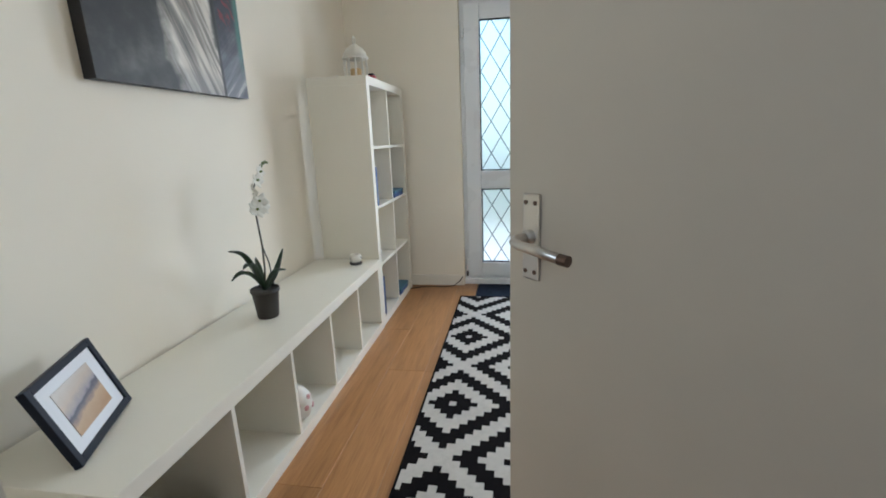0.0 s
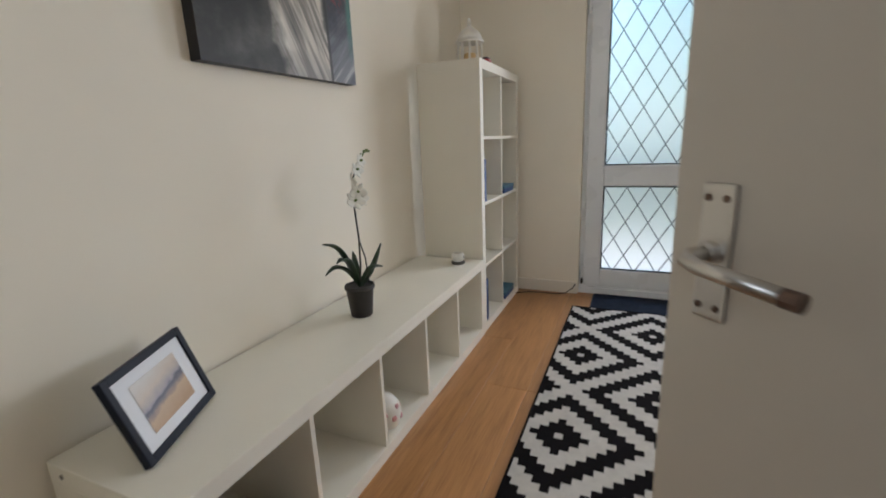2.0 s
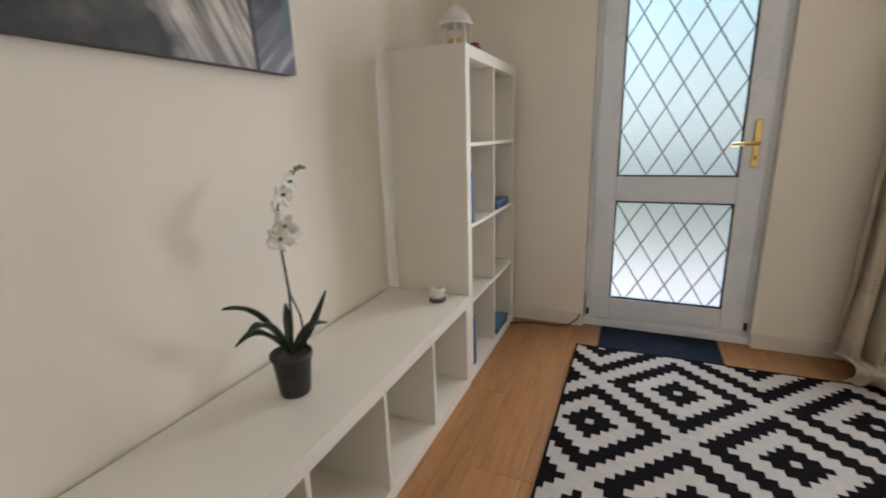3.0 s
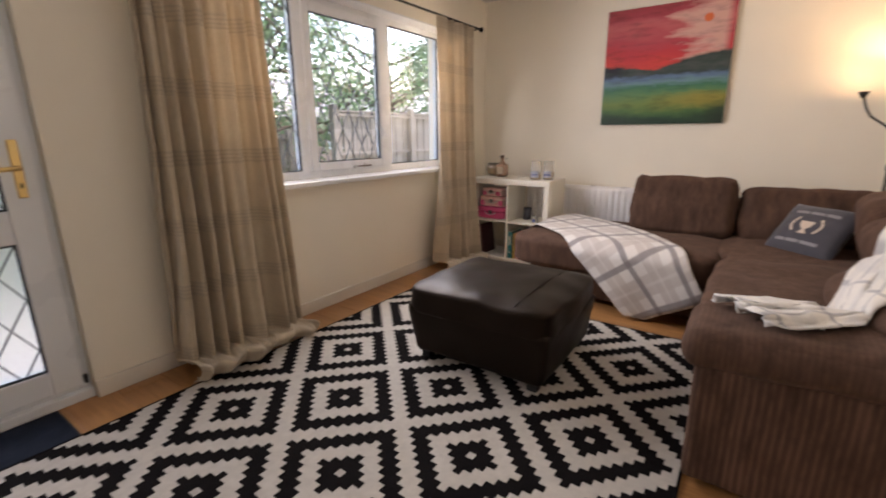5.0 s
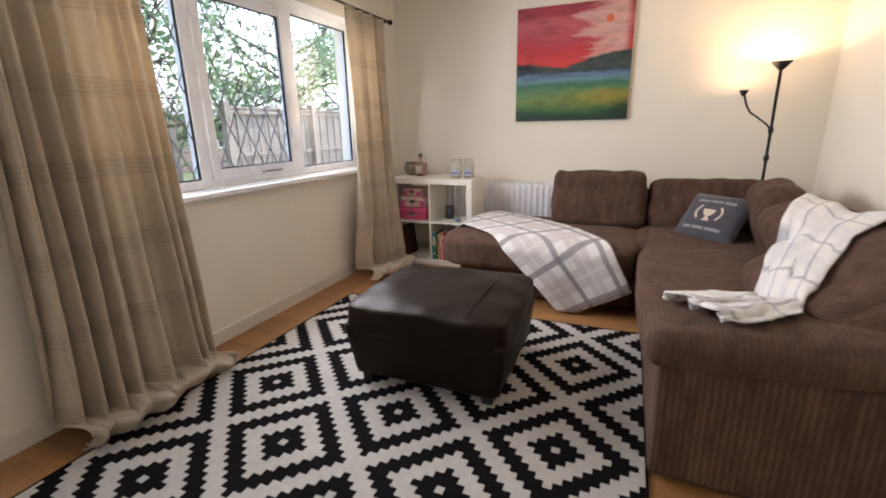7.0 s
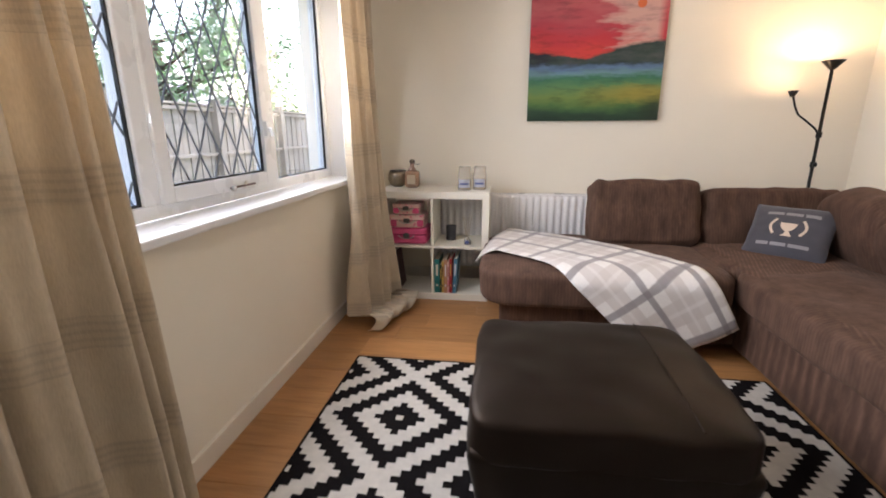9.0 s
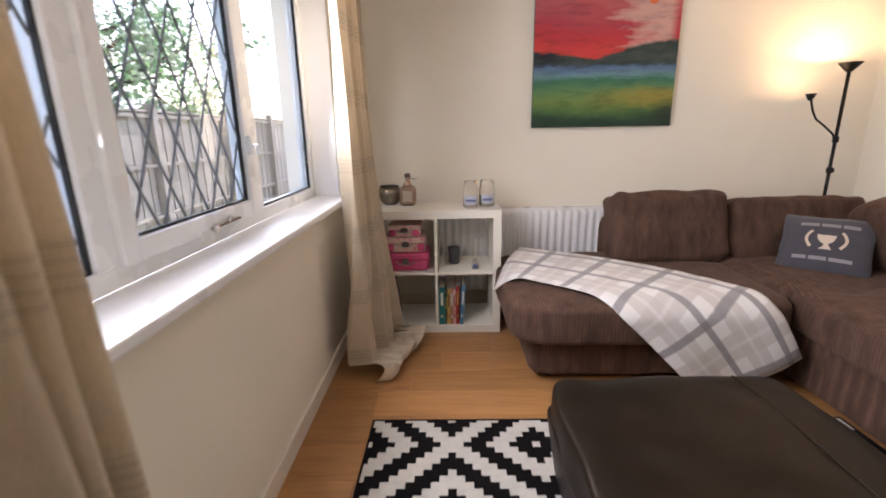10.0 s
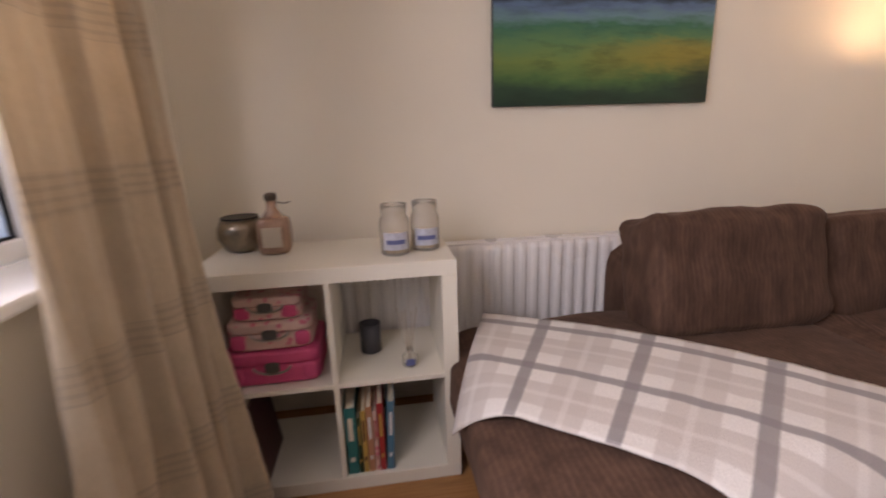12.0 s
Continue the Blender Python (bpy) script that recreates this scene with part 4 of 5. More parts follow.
OC = Vector((-0.958, 1.585, TOPZ))
orc = thing("orchid", "white flowering orchid in a dark grey plastic pot", "potted plant", tuple(OC))
pot = part("pot", lathe([(0.040, 0.0), (0.042, 0.004), (0.053, 0.108), (0.057, 0.110), (0.057, 0.124), (0.051, 0.124), (0.049, 0.100)], OC, 28), TERRA, orc, "", True)
part("soil", lathe([(0.045, 0.098), (0.048, 0.106), (0.02, 0.112), (0.004, 0.112)], OC, 18), BARK, pot)
part("trim_ring", lathe([(0.0575, 0.111), (0.0585, 0.114), (0.0575, 0.117)], OC, 28), TERRA, pot)


def strap_leaf(tip, width, rise, lift):
    tip = Vector(tip)
    base = OC + Vector((0.0, 0.0, 0.105))
    run = tip - base
    side = Vector((-run.y, run.x, 0)).normalized()

    def at(u, v):
        w = 0.72 * width * math.sin(math.pi * min(0.97, 0.12 + 0.86 * v)) ** 0.7
        p = base + run * v + Vector((0, 0, rise * math.sin(math.pi * v)))
        return p + side * w * (u - 0.5) + Vector((0, 0, lift * abs(u - 0.5) * w))

    return sheet(14, 4, at, 0.0025)


for tip, w, rise in (((-0.95, 1.385, 0.765), 0.042, 0.05), ((-0.93, 1.425, 0.690), 0.045, 0.05), ((-1.00, 1.445, 0.635), 0.044, 0.05), ((-0.955, 1.755, 0.685), 0.042, -0.03),
                     ((-0.93, 1.715, 0.60), 0.042, 0.03), ((-1.03, 1.66, 0.67), 0.034, 0.01)):
    part("leaf", strap_leaf(tip, w, rise, 0.9), LEAF, orc, "", True)
spike = [OC + Vector(p) for p in ((0, 0, 0.10), (0.004, 0.012, 0.20), (0.004, 0.016, 0.30), (0.0, 0.012, 0.40), (0.0, 0.005, 0.47), (0.004, 0.012, 0.53), (0.01, 0.045, 0.585), (0.012, 0.085, 0.618), (0.012, 0.115, 0.622))]
part("flower_stem", tube(spike, 0.0042, 7, taper=0.5), STEM, orc)
part("support_stick", tube([OC + Vector((0.01, 0.055, 0.10)), OC + Vector((0.006, 0.045, 0.22)), OC + Vector((0.004, 0.014, 0.30))], 0.0028, 6), STEM, orc)


def orchid_flower(m, s):
    """Five rounded petals round a lip."""
    bm = bmesh.new()
    for k, (length, w) in enumerate(((1.0, 0.62), (1.0, 0.95), (0.95, 0.6), (0.95, 0.6), (1.0, 0.95))):
        a = 2 * math.pi * k / 5
        c, sn = math.cos(a), math.sin(a)

        def at(u, v, c=c, sn=sn, length=length, w=w):
            r = v * length * s
            t = (u - 0.5) * w * s * math.sin(math.pi * min(0.96, 0.10 + 0.85 * v)) ** 0.8
            z = 0.28 * s * v * v - 0.15 * s * abs(u - 0.5)
            return m @ Vector((r * c - t * sn, r * sn + t * c, z))

        join(bm, sheet(6, 4, at, 0.0012))
    return bm


rngf = random.Random(5)
for (dx, dy, dz), s in (((0.015, 0.050, 0.590), 0.030), ((0.018, 0.018, 0.560), 0.033), ((0.016, -0.012, 0.522), 0.034), ((0.020, 0.012, 0.480), 0.036), ((0.014, 0.034, 0.458), 0.040), ((0.020, -0.010, 0.448), 0.040)):
    fm = Matrix.Translation(OC + Vector((dx, dy, dz))) @ pose(0, 0, 0, rngf.uniform(-25, 25), 70 + rngf.uniform(-15, 15), rngf.uniform(-35, 25))
    fo = part("flower", orchid_flower(fm, s), PETAL, orc, "white moth orchid flower", True)
    part("lip", soft_box((0.010, 0.010, 0.014), fm @ pose(0, 0, 0.006), 2.2, 3), BUD, fo, "", True)
for dy, dz, s in ((0.088, 0.622, 0.011), (0.104, 0.626, 0.010), (0.118, 0.622, 0.008), (0.07, 0.612, 0.011)):
    part("bud", soft_box((s, 1.5 * s, 1.2 * s), Matrix.Translation(OC + Vector((0.012, dy, dz))), 2.2, 4), BUD, orc, "", True)

ch = thing("candle_holder", "white egg-shaped candle holder on a grey dish", "candle holder", (-0.862, 2.372, TOPZ))
cc = (-0.862, 2.372, TOPZ)
part("dish", lathe([(0.030, 0), (0.036, 0.004), (0.036, 0.014), (0.028, 0.016)], cc, 24), GREYBASE, ch)
part("egg", lathe([(0.026, 0.0155), (0.034, 0.030), (0.035, 0.045), (0.030, 0.058), (0.024, 0.062), (0.022, 0.058), (0.028, 0.044)], cc, 24), PORCELAIN, ch, "", True)
part("hole", tube([(cc[0] + 0.0345, cc[1] - 0.003, cc[2] + 0.042), (cc[0] + 0.0362, cc[1] - 0.003, cc[2] + 0.042)], 0.006, 10), GREYBASE, ch)

# in the long low unit
pg = thing("money_box", "white and pink spotted egg-shaped money box", "money box", (-0.80, 1.475, 0.048))
gc = (-0.815, 1.475, 0.048)
part("body", lathe([(0.030, 0.0), (0.050, 0.015), (0.060, 0.055), (0.054, 0.095), (0.034, 0.125), (0.010, 0.138)], gc, 26), PORCELAIN, pg, "", True)
for a, z in ((20, 0.05), (-25, 0.06), (-60, 0.08), (60, 0.07), (0, 0.095), (-90, 0.04), (100, 0.05)):
    r = 0.0575 if z < 0.085 else 0.050
    p = Vector((gc[0] + r * math.cos(radians(a)), gc[1] + r * math.sin(radians(a)), gc[2] + z))
    part("spot", soft_box((0.012, 0.022, 0.022), Matrix.Translation(p) @ pose(0, 0, 0, 0, 0, a), 2.2, 3), CASTPINK, pg, "", True)
for k, yy in enumerate((0.80, 0.905)):
    sh = thing("shoe", "dark suede slip-on shoe in the shelf bay", "shoe", (-0.86, yy, 0.048), "pair of shoes")
    part("sole", soft_box((0.25, 0.085, 0.018), pose(-0.875, yy, 0.057, 0, 0, 3 - 6 * k), 3.5, 5), RUBBER, sh, "", True)
    part("upper", soft_box((0.24, 0.080, 0.07), pose(-0.885, yy, 0.093, 0, 6, 3 - 6 * k), 2.8, 6, 0.006), SHOE, sh, "", True)
    part("tongue", soft_box((0.07, 0.05, 0.012), pose(-0.86, yy, 0.132, 0, 16, 0), 3, 3), SHOE, sh, "", True)

# cable on the floor by the garden door
single("cable", tube([(-0.76, 3.20, 0.006), (-0.68, 3.245, 0.006), (-0.58, 3.262, 0.006), (-0.48, 3.258, 0.007), (-0.42, 3.28, 0.012), (-0.375, 3.305, 0.045), (-0.36, 3.309, 0.075)], 0.0038, 8), RUBBER,
       "thin black cable along the skirting board", "cable", smooth=True)

# door mat and rug
mt = thing("door_mat", "dark navy door mat inside the garden door", "door mat", (0.06, 3.20, 0))
part("tufted_top", box(-0.232, 0.352, 3.053, 3.336, 0.002, 0.010, 0.003), MATCLOTH, mt)
part("backing", box(-0.240, 0.360, 3.050, 3.342, 0.0, 0.004, 0.001), RUBBER, mt)

RX0, RX1, RY0, RY1 = -0.345, 2.648, 1.030, 3.046
rug = thing("rug", "flat black and cream rug with stepped diamond pattern", "rug", ((RX0 + RX1) / 2, (RY0 + RY1) / 2, 0))
CELL, CX, CY = 0.337 / 11, 0.1265, 2.70


def rug_field():
    """Square by square: rings of black and cream round a lattice of diamonds."""
    xs = [RX0 + 0.010] + [CX + (k + 0.5) * CELL for k in range(-40, 110) if RX0 + 0.014 < CX + (k + 0.5) * CELL < RX1 - 0.014] + [RX1 - 0.010]
    ys = [RY0 + 0.010] + [CY + (k + 0.5) * CELL for k in range(-90, 40) if RY0 + 0.014 < CY + (k + 0.5) * CELL < RY1 - 0.014] + [RY1 - 0.010]
    bm = bmesh.new()
    grid = [[bm.verts.new((x, y, 0.0115 + 0.0012 * noise.noise(Vector((x * 3, y * 3, 0))))) for x in xs] for y in ys]
    for j in range(len(ys) - 1):
        for i in range(len(xs) - 1):
            ci = round(((xs[i] + xs[i + 1]) / 2 - CX) / CELL)
            cj = round(((ys[j] + ys[j + 1]) / 2 - CY) / CELL)
            best = 99
            for a in range(-5, 14):
                for b in (round(cj / 11) - 1, round(cj / 11), round(cj / 11) + 1):
                    if (a + b) % 2 == 0:
                        best = min(best, abs(ci - 11 * a) + abs(cj - 11 * b))
            f = bm.faces.new((grid[j][i], grid[j][i + 1], grid[j + 1][i + 1], grid[j + 1][i]))
            f.material_index = 1 if 1 <= best <= 3 or 7 <= best <= 9 else 0
    return bm


part("field", rug_field(), [RUGWHITE, RUGBLACK], rug, "stepped black diamonds on cream")
for x0, x1, y0, y1 in ((RX0, RX1, RY0, RY0 + 0.011), (RX0, RX1, RY1 - 0.011, RY1), (RX0, RX0 + 0.011, RY0 + 0.011, RY1 - 0.011), (RX1 - 0.011, RX1, RY0 + 0.011, RY1 - 0.011)):
    part("binding", box(x0, x1, y0, y1, 0.0, 0.0135, 0.004), RUGBLACK, rug, "black bound edge")
part("backing", box(RX0 + 0.011, RX1 - 0.011, RY0 + 0.011, RY1 - 0.011, 0.0005, 0.008), GREYBASE, rug)


# ---- paintings ----
def canvas(name, label, mat, side, x, y0, y1, z0, z1, t):
    ob = thing(name, label, "painting", (x, (y0 + y1) / 2, z0))
    x0, x1 = (x, x + t) if side > 0 else (x - t, x)
    f = 0.0015
    fx0, fx1 = (x1 - f, x1 + f) if side > 0 else (x0 - f, x0 + f)
    part("canvas", box(fx0, fx1, y0, y1, z0, z1, 0.001), mat, ob, "painted front")
    part("stretcher", box(x0, x1 - f - 0.0005, y0 + 0.0005, y1 - 0.0005, z0 + 0.0005, z1 - 0.0005, 0.002) if side > 0 else box(x0 + f + 0.0005, x1, y0 + 0.0005, y1 - 0.0005, z0 + 0.0005, z1 - 0.0005, 0.002), RUBBER, ob, "dark wrapped canvas edge")
    return ob


canvas("abstract_painting", "dark grey abstract canvas with white streaks", ABSTRACT, 1, WEST, 1.172, 1.928, 1.335, 1.935, 0.042)
art = canvas("landscape_painting", "square canvas of a red sky over green hills", LANDSCAPE, -1, EAST, 1.232, 2.146, 1.243, 2.140, 0.03)
SUNPAINT = plain("orange_paint", (0.72, 0.16, 0.05), 0.5, vary=0.15)
part("painted_sun", tube([(EAST - 0.0318, 1.41, 2.005), (EAST - 0.0335, 1.41, 2.005)], 0.030, 20), SUNPAINT, art)

# ---- radiator ----
ra = thing("radiator", "white ribbed panel radiator under the painting", "radiator", (4.03, 2.0, 0.12))
RA0, RA1, RZ0, RZ1 = 1.30, 2.78, 0.13, 0.705


def rib_panel(u, v):
    y = RA0 + (RA1 - RA0) * u
    s = 0.5 + 0.5 * math.cos(2 * math.pi * (y - RA0) / 0.0525)
    s = min(1.0, max(0.0, (s - 0.3) * 2.2))
    edge = min(1.0, v / 0.07, (1 - v) / 0.07)
    return 3.985 - 0.011 * s * edge, y, RZ0 + (RZ1 - RZ0) * v


part("front_panel", sheet(18, 330, rib_panel, 0.0015), RADPAINT, ra, "", True)
part("back_panel", box(4.030, 4.040, RA0, RA1, RZ0, RZ1, 0.004), RADPAINT, ra)
for yy in (RA0, RA1):
    part("end_panel", box(3.986, 4.040, yy - 0.004, yy + 0.004, RZ0 + 0.01, RZ1, 0.002), RADPAINT, ra)
part("top_grille", box(3.984, 4.042, RA0, RA1, RZ1, RZ1 + 0.008, 0.002), RADPAINT, ra)
for yy in (RA0 + 0.2, RA1 - 0.2):
    part("wall_bracket", box(4.040, EAST, yy - 0.02, yy + 0.02, RZ0 + 0.08, RZ1 - 0.08, 0.003), RADPAINT, ra)
part("pipe", tube([(4.01, RA1 - 0.02, RZ0 + 0.02), (4.01, RA1 - 0.02, 0.0)], 0.0075, 10), CHROME, ra)
part("pipe", tube([(4.01, RA0 + 0.02, RZ0 + 0.02), (4.01, RA0 + 0.02, 0.0)], 0.0075, 10), CHROME, ra)

# ---- corner sofa ----
so = thing("corner_sofa", "brown corduroy corner sofa with chaise and loose back cushions", "sofa", (2.7, 1.0, 0.0))
upholstery = bmesh.new()


def padded(name, bm, mat, label=""):
    """A part of the sofa, whose shape is kept for the throw that lies on it."""
    tmp = bpy.data.meshes.new("tmp")
    bm.to_mesh(tmp)
    upholstery.from_mesh(tmp)
    bpy.data.meshes.remove(tmp)
    part(name, bm, mat, so, label, True)


padded("base", pad_box(1.445, 3.93, -0.03, 1.040, 0.022, 0.470, 0.028, 30, 0.007, 5, 0.0), CORD_SIDE)
padded("chaise_base", soft_box((0.93, 1.30, 0.23), pose(3.425, 1.655, 0.145), 22, 12, 0.004, 3), CORD_Y)
padded("arm", pad_box(1.412, 1.79, -0.04, 1.085, 0.462, 0.600, 0.062, 26, 0.012, 5, 2.0, 0.006, pose(0, 0, 0, -3, 0, 0)), CORD_Y, "low padded arm")
padded("seat_cushion", soft_box((1.40, 0.78, 0.20), pose(2.37, 0.70, 0.372), 7, 18, 0.014, 4, 3.0, 0.012), CORD_X)
padded("seat_cushion", soft_box((0.98, 1.36, 0.225), pose(3.335, 1.745, 0.345), 7, 20, 0.010, 4, 8.0, 0.012), CORD_Y, "chaise cushion")
padded("seat_cushion", soft_box((0.80, 0.80, 0.20), pose(3.42, 0.70, 0.368), 7, 14, 0.010, 4, 5.0, 0.01), CORD_Y)
padded("back_rest", soft_box((0.20, 1.72, 0.66), pose(3.865, 0.83, 0.37), 10, 14, 0.006, 4), CORD_Y)
padded("back_rest", soft_box((2.42, 0.20, 0.66), pose(2.66, 0.04, 0.37), 10, 14, 0.006, 4), CORD_X)
padded("back_cushion", pad_box(3.53, 3.78, 1.050, 1.722, 0.425, 0.845, 0.052, 26, 0.017, 9, 1.0, 0.010, pose(0, 0, 0, 0, 14, 0)), CORD_Y)
padded("back_cushion", pad_box(3.56, 3.81, 0.22, 1.02, 0.410, 0.800, 0.052, 26, 0.017, 9, 4.0, 0.010, pose(0, 0, 0, 0, 14, 0)), CORD_Y)
padded("back_cushion", pad_box(1.585, 2.42, 0.065, 0.640, 0.460, 0.735, 0.085, 28, 0.022, 7, 6.0, 0.035, pose(0, 0, 0, -31, 3, 3)), CORD_X, "slumped wide cushion")
padded("back_cushion", soft_box((0.72, 0.30, 0.42), pose(2.70, 0.315, 0.590, -24, 0, 0), 4.0, 18, 0.022, 5, 9.0), CORD_X)
padded("back_cushion", soft_box((0.60, 0.28, 0.45), pose(3.22, 0.32, 0.630, -16, 0, -6), 3.6, 18, 0.020, 5, 12.0), CORD_X)
for x, y in ((1.60, 0.84), (1.60, 0.10), (3.80, 0.06), (3.80, 2.20), (3.04, 2.20)):
    part("foot", lathe([(0.020, 0.0), (0.026, 0.035)], (x, y, 0.0), 12), RUBBER, so)

# grey cushion with a printed cup
gcu = thing("scatter_cushion", "dark grey square cushion printed with a gold cup", "cushion")


def puff(u, w):
    """Half the thickness of the filled cushion, across and up, each from -1 to 1."""
    return 0.068 * max(0.0, (1 - min(1, u * u)) * (1 - min(1, w * w))) ** 0.42


def cushion_side(sgn):
    def at(u, v):
        a, b = 2 * u - 1, 2 * v - 1
        x = 0.205 * a * (1 - 0.05 * (1 - b * b)) + 0.003 * noise.noise(Vector((a * 3, b * 3, sgn)))
        z = 0.185 * b * (1 - 0.05 * (1 - a * a))
        return x, sgn * (puff(a, b) + 0.003) + 0.004 * sgn * noise.noise(Vector((a * 4, b * 4, 9 * sgn))), z

    return sheet(24, 24, at)


part("cover", join(cushion_side(-1), cushion_side(1)), GREYCLOTH, gcu, "", True)


def on_cushion(bm):
    """Lay a flat print on the bulging front."""
    for v in bm.verts:
        v.co.y = -puff(v.co.x / 0.2, v.co.z / 0.18) - 0.009
    return bm


def flat_piece(points, t=0.0012):
    bm = bmesh.new()
    f = bm.faces.new([bm.verts.new((x, 0, z)) for x, z in points])
    bmesh.ops.triangulate(bm, faces=[f])
    bmesh.ops.subdivide_edges(bm, edges=bm.edges[:], cuts=2, use_grid_fill=True)
    return bm


def ribbon(points, w):
    left, right = [], []
    for i, (x, z) in enumerate(points):
        a, b = points[max(0, i - 1)], points[min(len(points) - 1, i + 1)]
        d = Vector((b[0] - a[0], b[1] - a[1])).normalized()
        left.append((x - d.y * w, z + d.x * w))
        right.append((x + d.y * w, z - d.x * w))
    bm = bmesh.new()
    for i in range(len(points) - 1):
        bm.faces.new([bm.verts.new((x, 0, z)) for x, z in (left[i], left[i + 1], right[i + 1], right[i])])
    return bm


bowl = [(0.040 * math.cos(a), 0.030 - 0.055 * math.sin(a)) for a in (math.pi * k / 14 for k in range(15))]
part("printed_cup", on_cushion(flat_piece(bowl)), GOLDPRINT, gcu)
part("printed_stem", on_cushion(flat_piece([(-0.008, -0.022), (0.008, -0.022), (0.010, -0.045), (0.028, -0.056), (-0.028, -0.056), (-0.010, -0.045)])), GOLDPRINT, gcu)
for s in (-1, 1):
    part("printed_wreath", on_cushion(ribbon([(s * (0.062 + 0.022 * math.sin(a)) , -0.045 + 0.10 * k / 10) for k, a in enumerate(math.pi * j / 10 for j in range(11))], 0.007)), GOLDPRINT, gcu)
for x0, x1, z0, z1 in ((-0.13, -0.07, -0.118, -0.098), (-0.06, 0.015, -0.118, -0.098), (0.025, 0.12, -0.118, -0.098), (-0.12, -0.04, 0.085, 0.105), (-0.03, 0.05, 0.085, 0.105), (0.06, 0.13, 0.085, 0.108)):
    part("printed_line", on_cushion(flat_piece([(x0, z0), (x1, z0), (x1, z1), (x0, z1)])), GREYPRINT, gcu)
gcu.matrix_basis = pose(3.352, 0.640, 0.582, -40, 0, -131)


# ---- blankets ----
def chaise_height(x, y):
    """Top of the chaise cushion, rounded off at its front and its end."""
    z = 0.462
    for edge, way in ((2.862 - x, -1), (y - 2.405, 1)):
        d = edge + 0.10
        if d > 0:
            z -= 0.045 * min(1.6, d / 0.10) ** 2
    return z


def plaid_at(u, v):
    """u across, v from the end of the chaise to the tip that hangs over its front."""
    p00, p01, p10, p11 = Vector((3.27, 2.46)), Vector((3.80, 2.25)), Vector((2.40, 1.50)), Vector((2.63, 1.10))
    p = (p00 * (1 - u) + p01 * u) * (1 - v) + (p10 * (1 - u) + p11 * u) * v
    p += Vector((0.13, -0.10)) * math.sin(math.pi * v) * u + Vector((0.07, 0.03)) * math.sin(math.pi * v) * (1 - u)
    w = 0.006 * noise.noise(Vector((p.x * 9, p.y * 9, 0.3)))
    x, y = p
    if x >= 2.83:
        z = chaise_height(x, y) + 0.018 + abs(w)
    else:
        over = 2.83 - x
        z = chaise_height(2.83, y) + 0.018 - over
        x = 2.826 - 0.010 * math.sin(y * 16 + over * 5) * min(1, over * 5) - 0.012 * min(1, over * 6)
    return x, y, max(0.02, z)


single("plaid_blanket", sheet(60, 34, plaid_at, 0.005, lambda u, v: (u * 0.62, v * 1.36)), PLAID, "white and grey checked fleece blanket over the chaise", "blanket", smooth=True)


UNDER = BVHTree.FromBMesh(upholstery)
upholstery.free()


def throw_at(u, v):
    """u across, v from behind the back cushions down their front and along the arm; it lies on the sofa."""
    rows = [(0.0, (3.00, 0.13, 0.70), (2.22, 0.11, 0.68)), (0.12, (2.98, 0.25, 0.78), (2.16, 0.23, 0.78)), (0.35, (2.70, 0.42, 0.66), (2.02, 0.40, 0.70)), (0.58, (2.22, 0.60, 0.50), (1.78, 0.56, 0.60)),
            (0.74, (1.92, 0.71, 0.49), (1.60, 0.66, 0.56)), (0.86, (1.80, 0.87, 0.55), (1.53, 0.75, 0.56)), (1.0, (1.70, 1.03, 0.55), (1.50, 0.87, 0.55))]
    for (a, p, pr), (b, q, qr) in zip(rows, rows[1:]):
        if v <= b:
            k = (v - a) / (b - a)
            c = Vector(p).lerp(Vector(q), k).lerp(Vector(pr).lerp(Vector(qr), k), u)
            break
    n = noise.noise(Vector((u * 4, v * 7, 2.0)))
    n2 = noise.noise(Vector((u * 11, v * 13, 5.0)))
    tail = max(0.0, (v - 0.55) / 0.45)
    c.x += 0.020 * n * v + 0.05 * tail * n2
    c.y += 0.025 * n2 * v + 0.05 * tail * n
    tops = []
    for dx, dy in ((0, 0), (0.08, 0), (-0.08, 0), (0, 0.05), (0, -0.05), (0.14, 0.03), (-0.14, -0.03)):
        hit = UNDER.ray_cast(Vector((c.x + dx, c.y + dy, 1.5)), Vector((0, 0, -1)))[0]
        tops.append(hit.z if hit is not None else c.z)
    c.z = max(tops[0], sum(tops) / len(tops))
    fold = 0.5 + 0.5 * math.sin(u * 15 + 3 * n + v * 4)
    return c.x, c.y, c.z + 0.013 + (0.006 + 0.030 * tail) * fold + 0.012 * abs(n2) * (0.4 + tail)


single("throw", sheet(70, 34, throw_at, 0.006, lambda u, v: (u * 0.5, v * 1.2)), PALEPLAID, "crumpled off-white checked throw over the sofa back", "blanket", smooth=True)

# ---- ottoman ----
ot = thing("ottoman", "dark brown leather storage ottoman with padded lid", "ottoman", (1.955, 1.985, 0.012))
tub = pad_box(1.600, 2.314, 1.593, 2.377, 0.052, 0.320, 0.030, 18, 0.006, 6, 2.0, 0.004)
for v in tub.verts:
    pull = 1 - 0.085 * (0.320 - v.co.z) / 0.268
    v.co.x, v.co.y = 1.957 + (v.co.x - 1.957) * pull, 1.985 + (v.co.y - 1.985) * pull
part("body", tub, LEATHER, ot, "", True)
lid = part("lid", soft_box((0.715, 0.785, 0.150), pose(1.957, 1.985, 0.348), 10, 24, 0.010, 7, 1.0, 0.016), LEATHER, ot, "padded leather lid", True)
for y in (1.765,):
    part("seam", tube([(1.957 + 0.335 * k / 8, y, 0.4255 + 0.0145 * (1 - (k / 8) ** 2)) for k in range(-8, 9)], 0.0028, 6), LEATHER, lid)
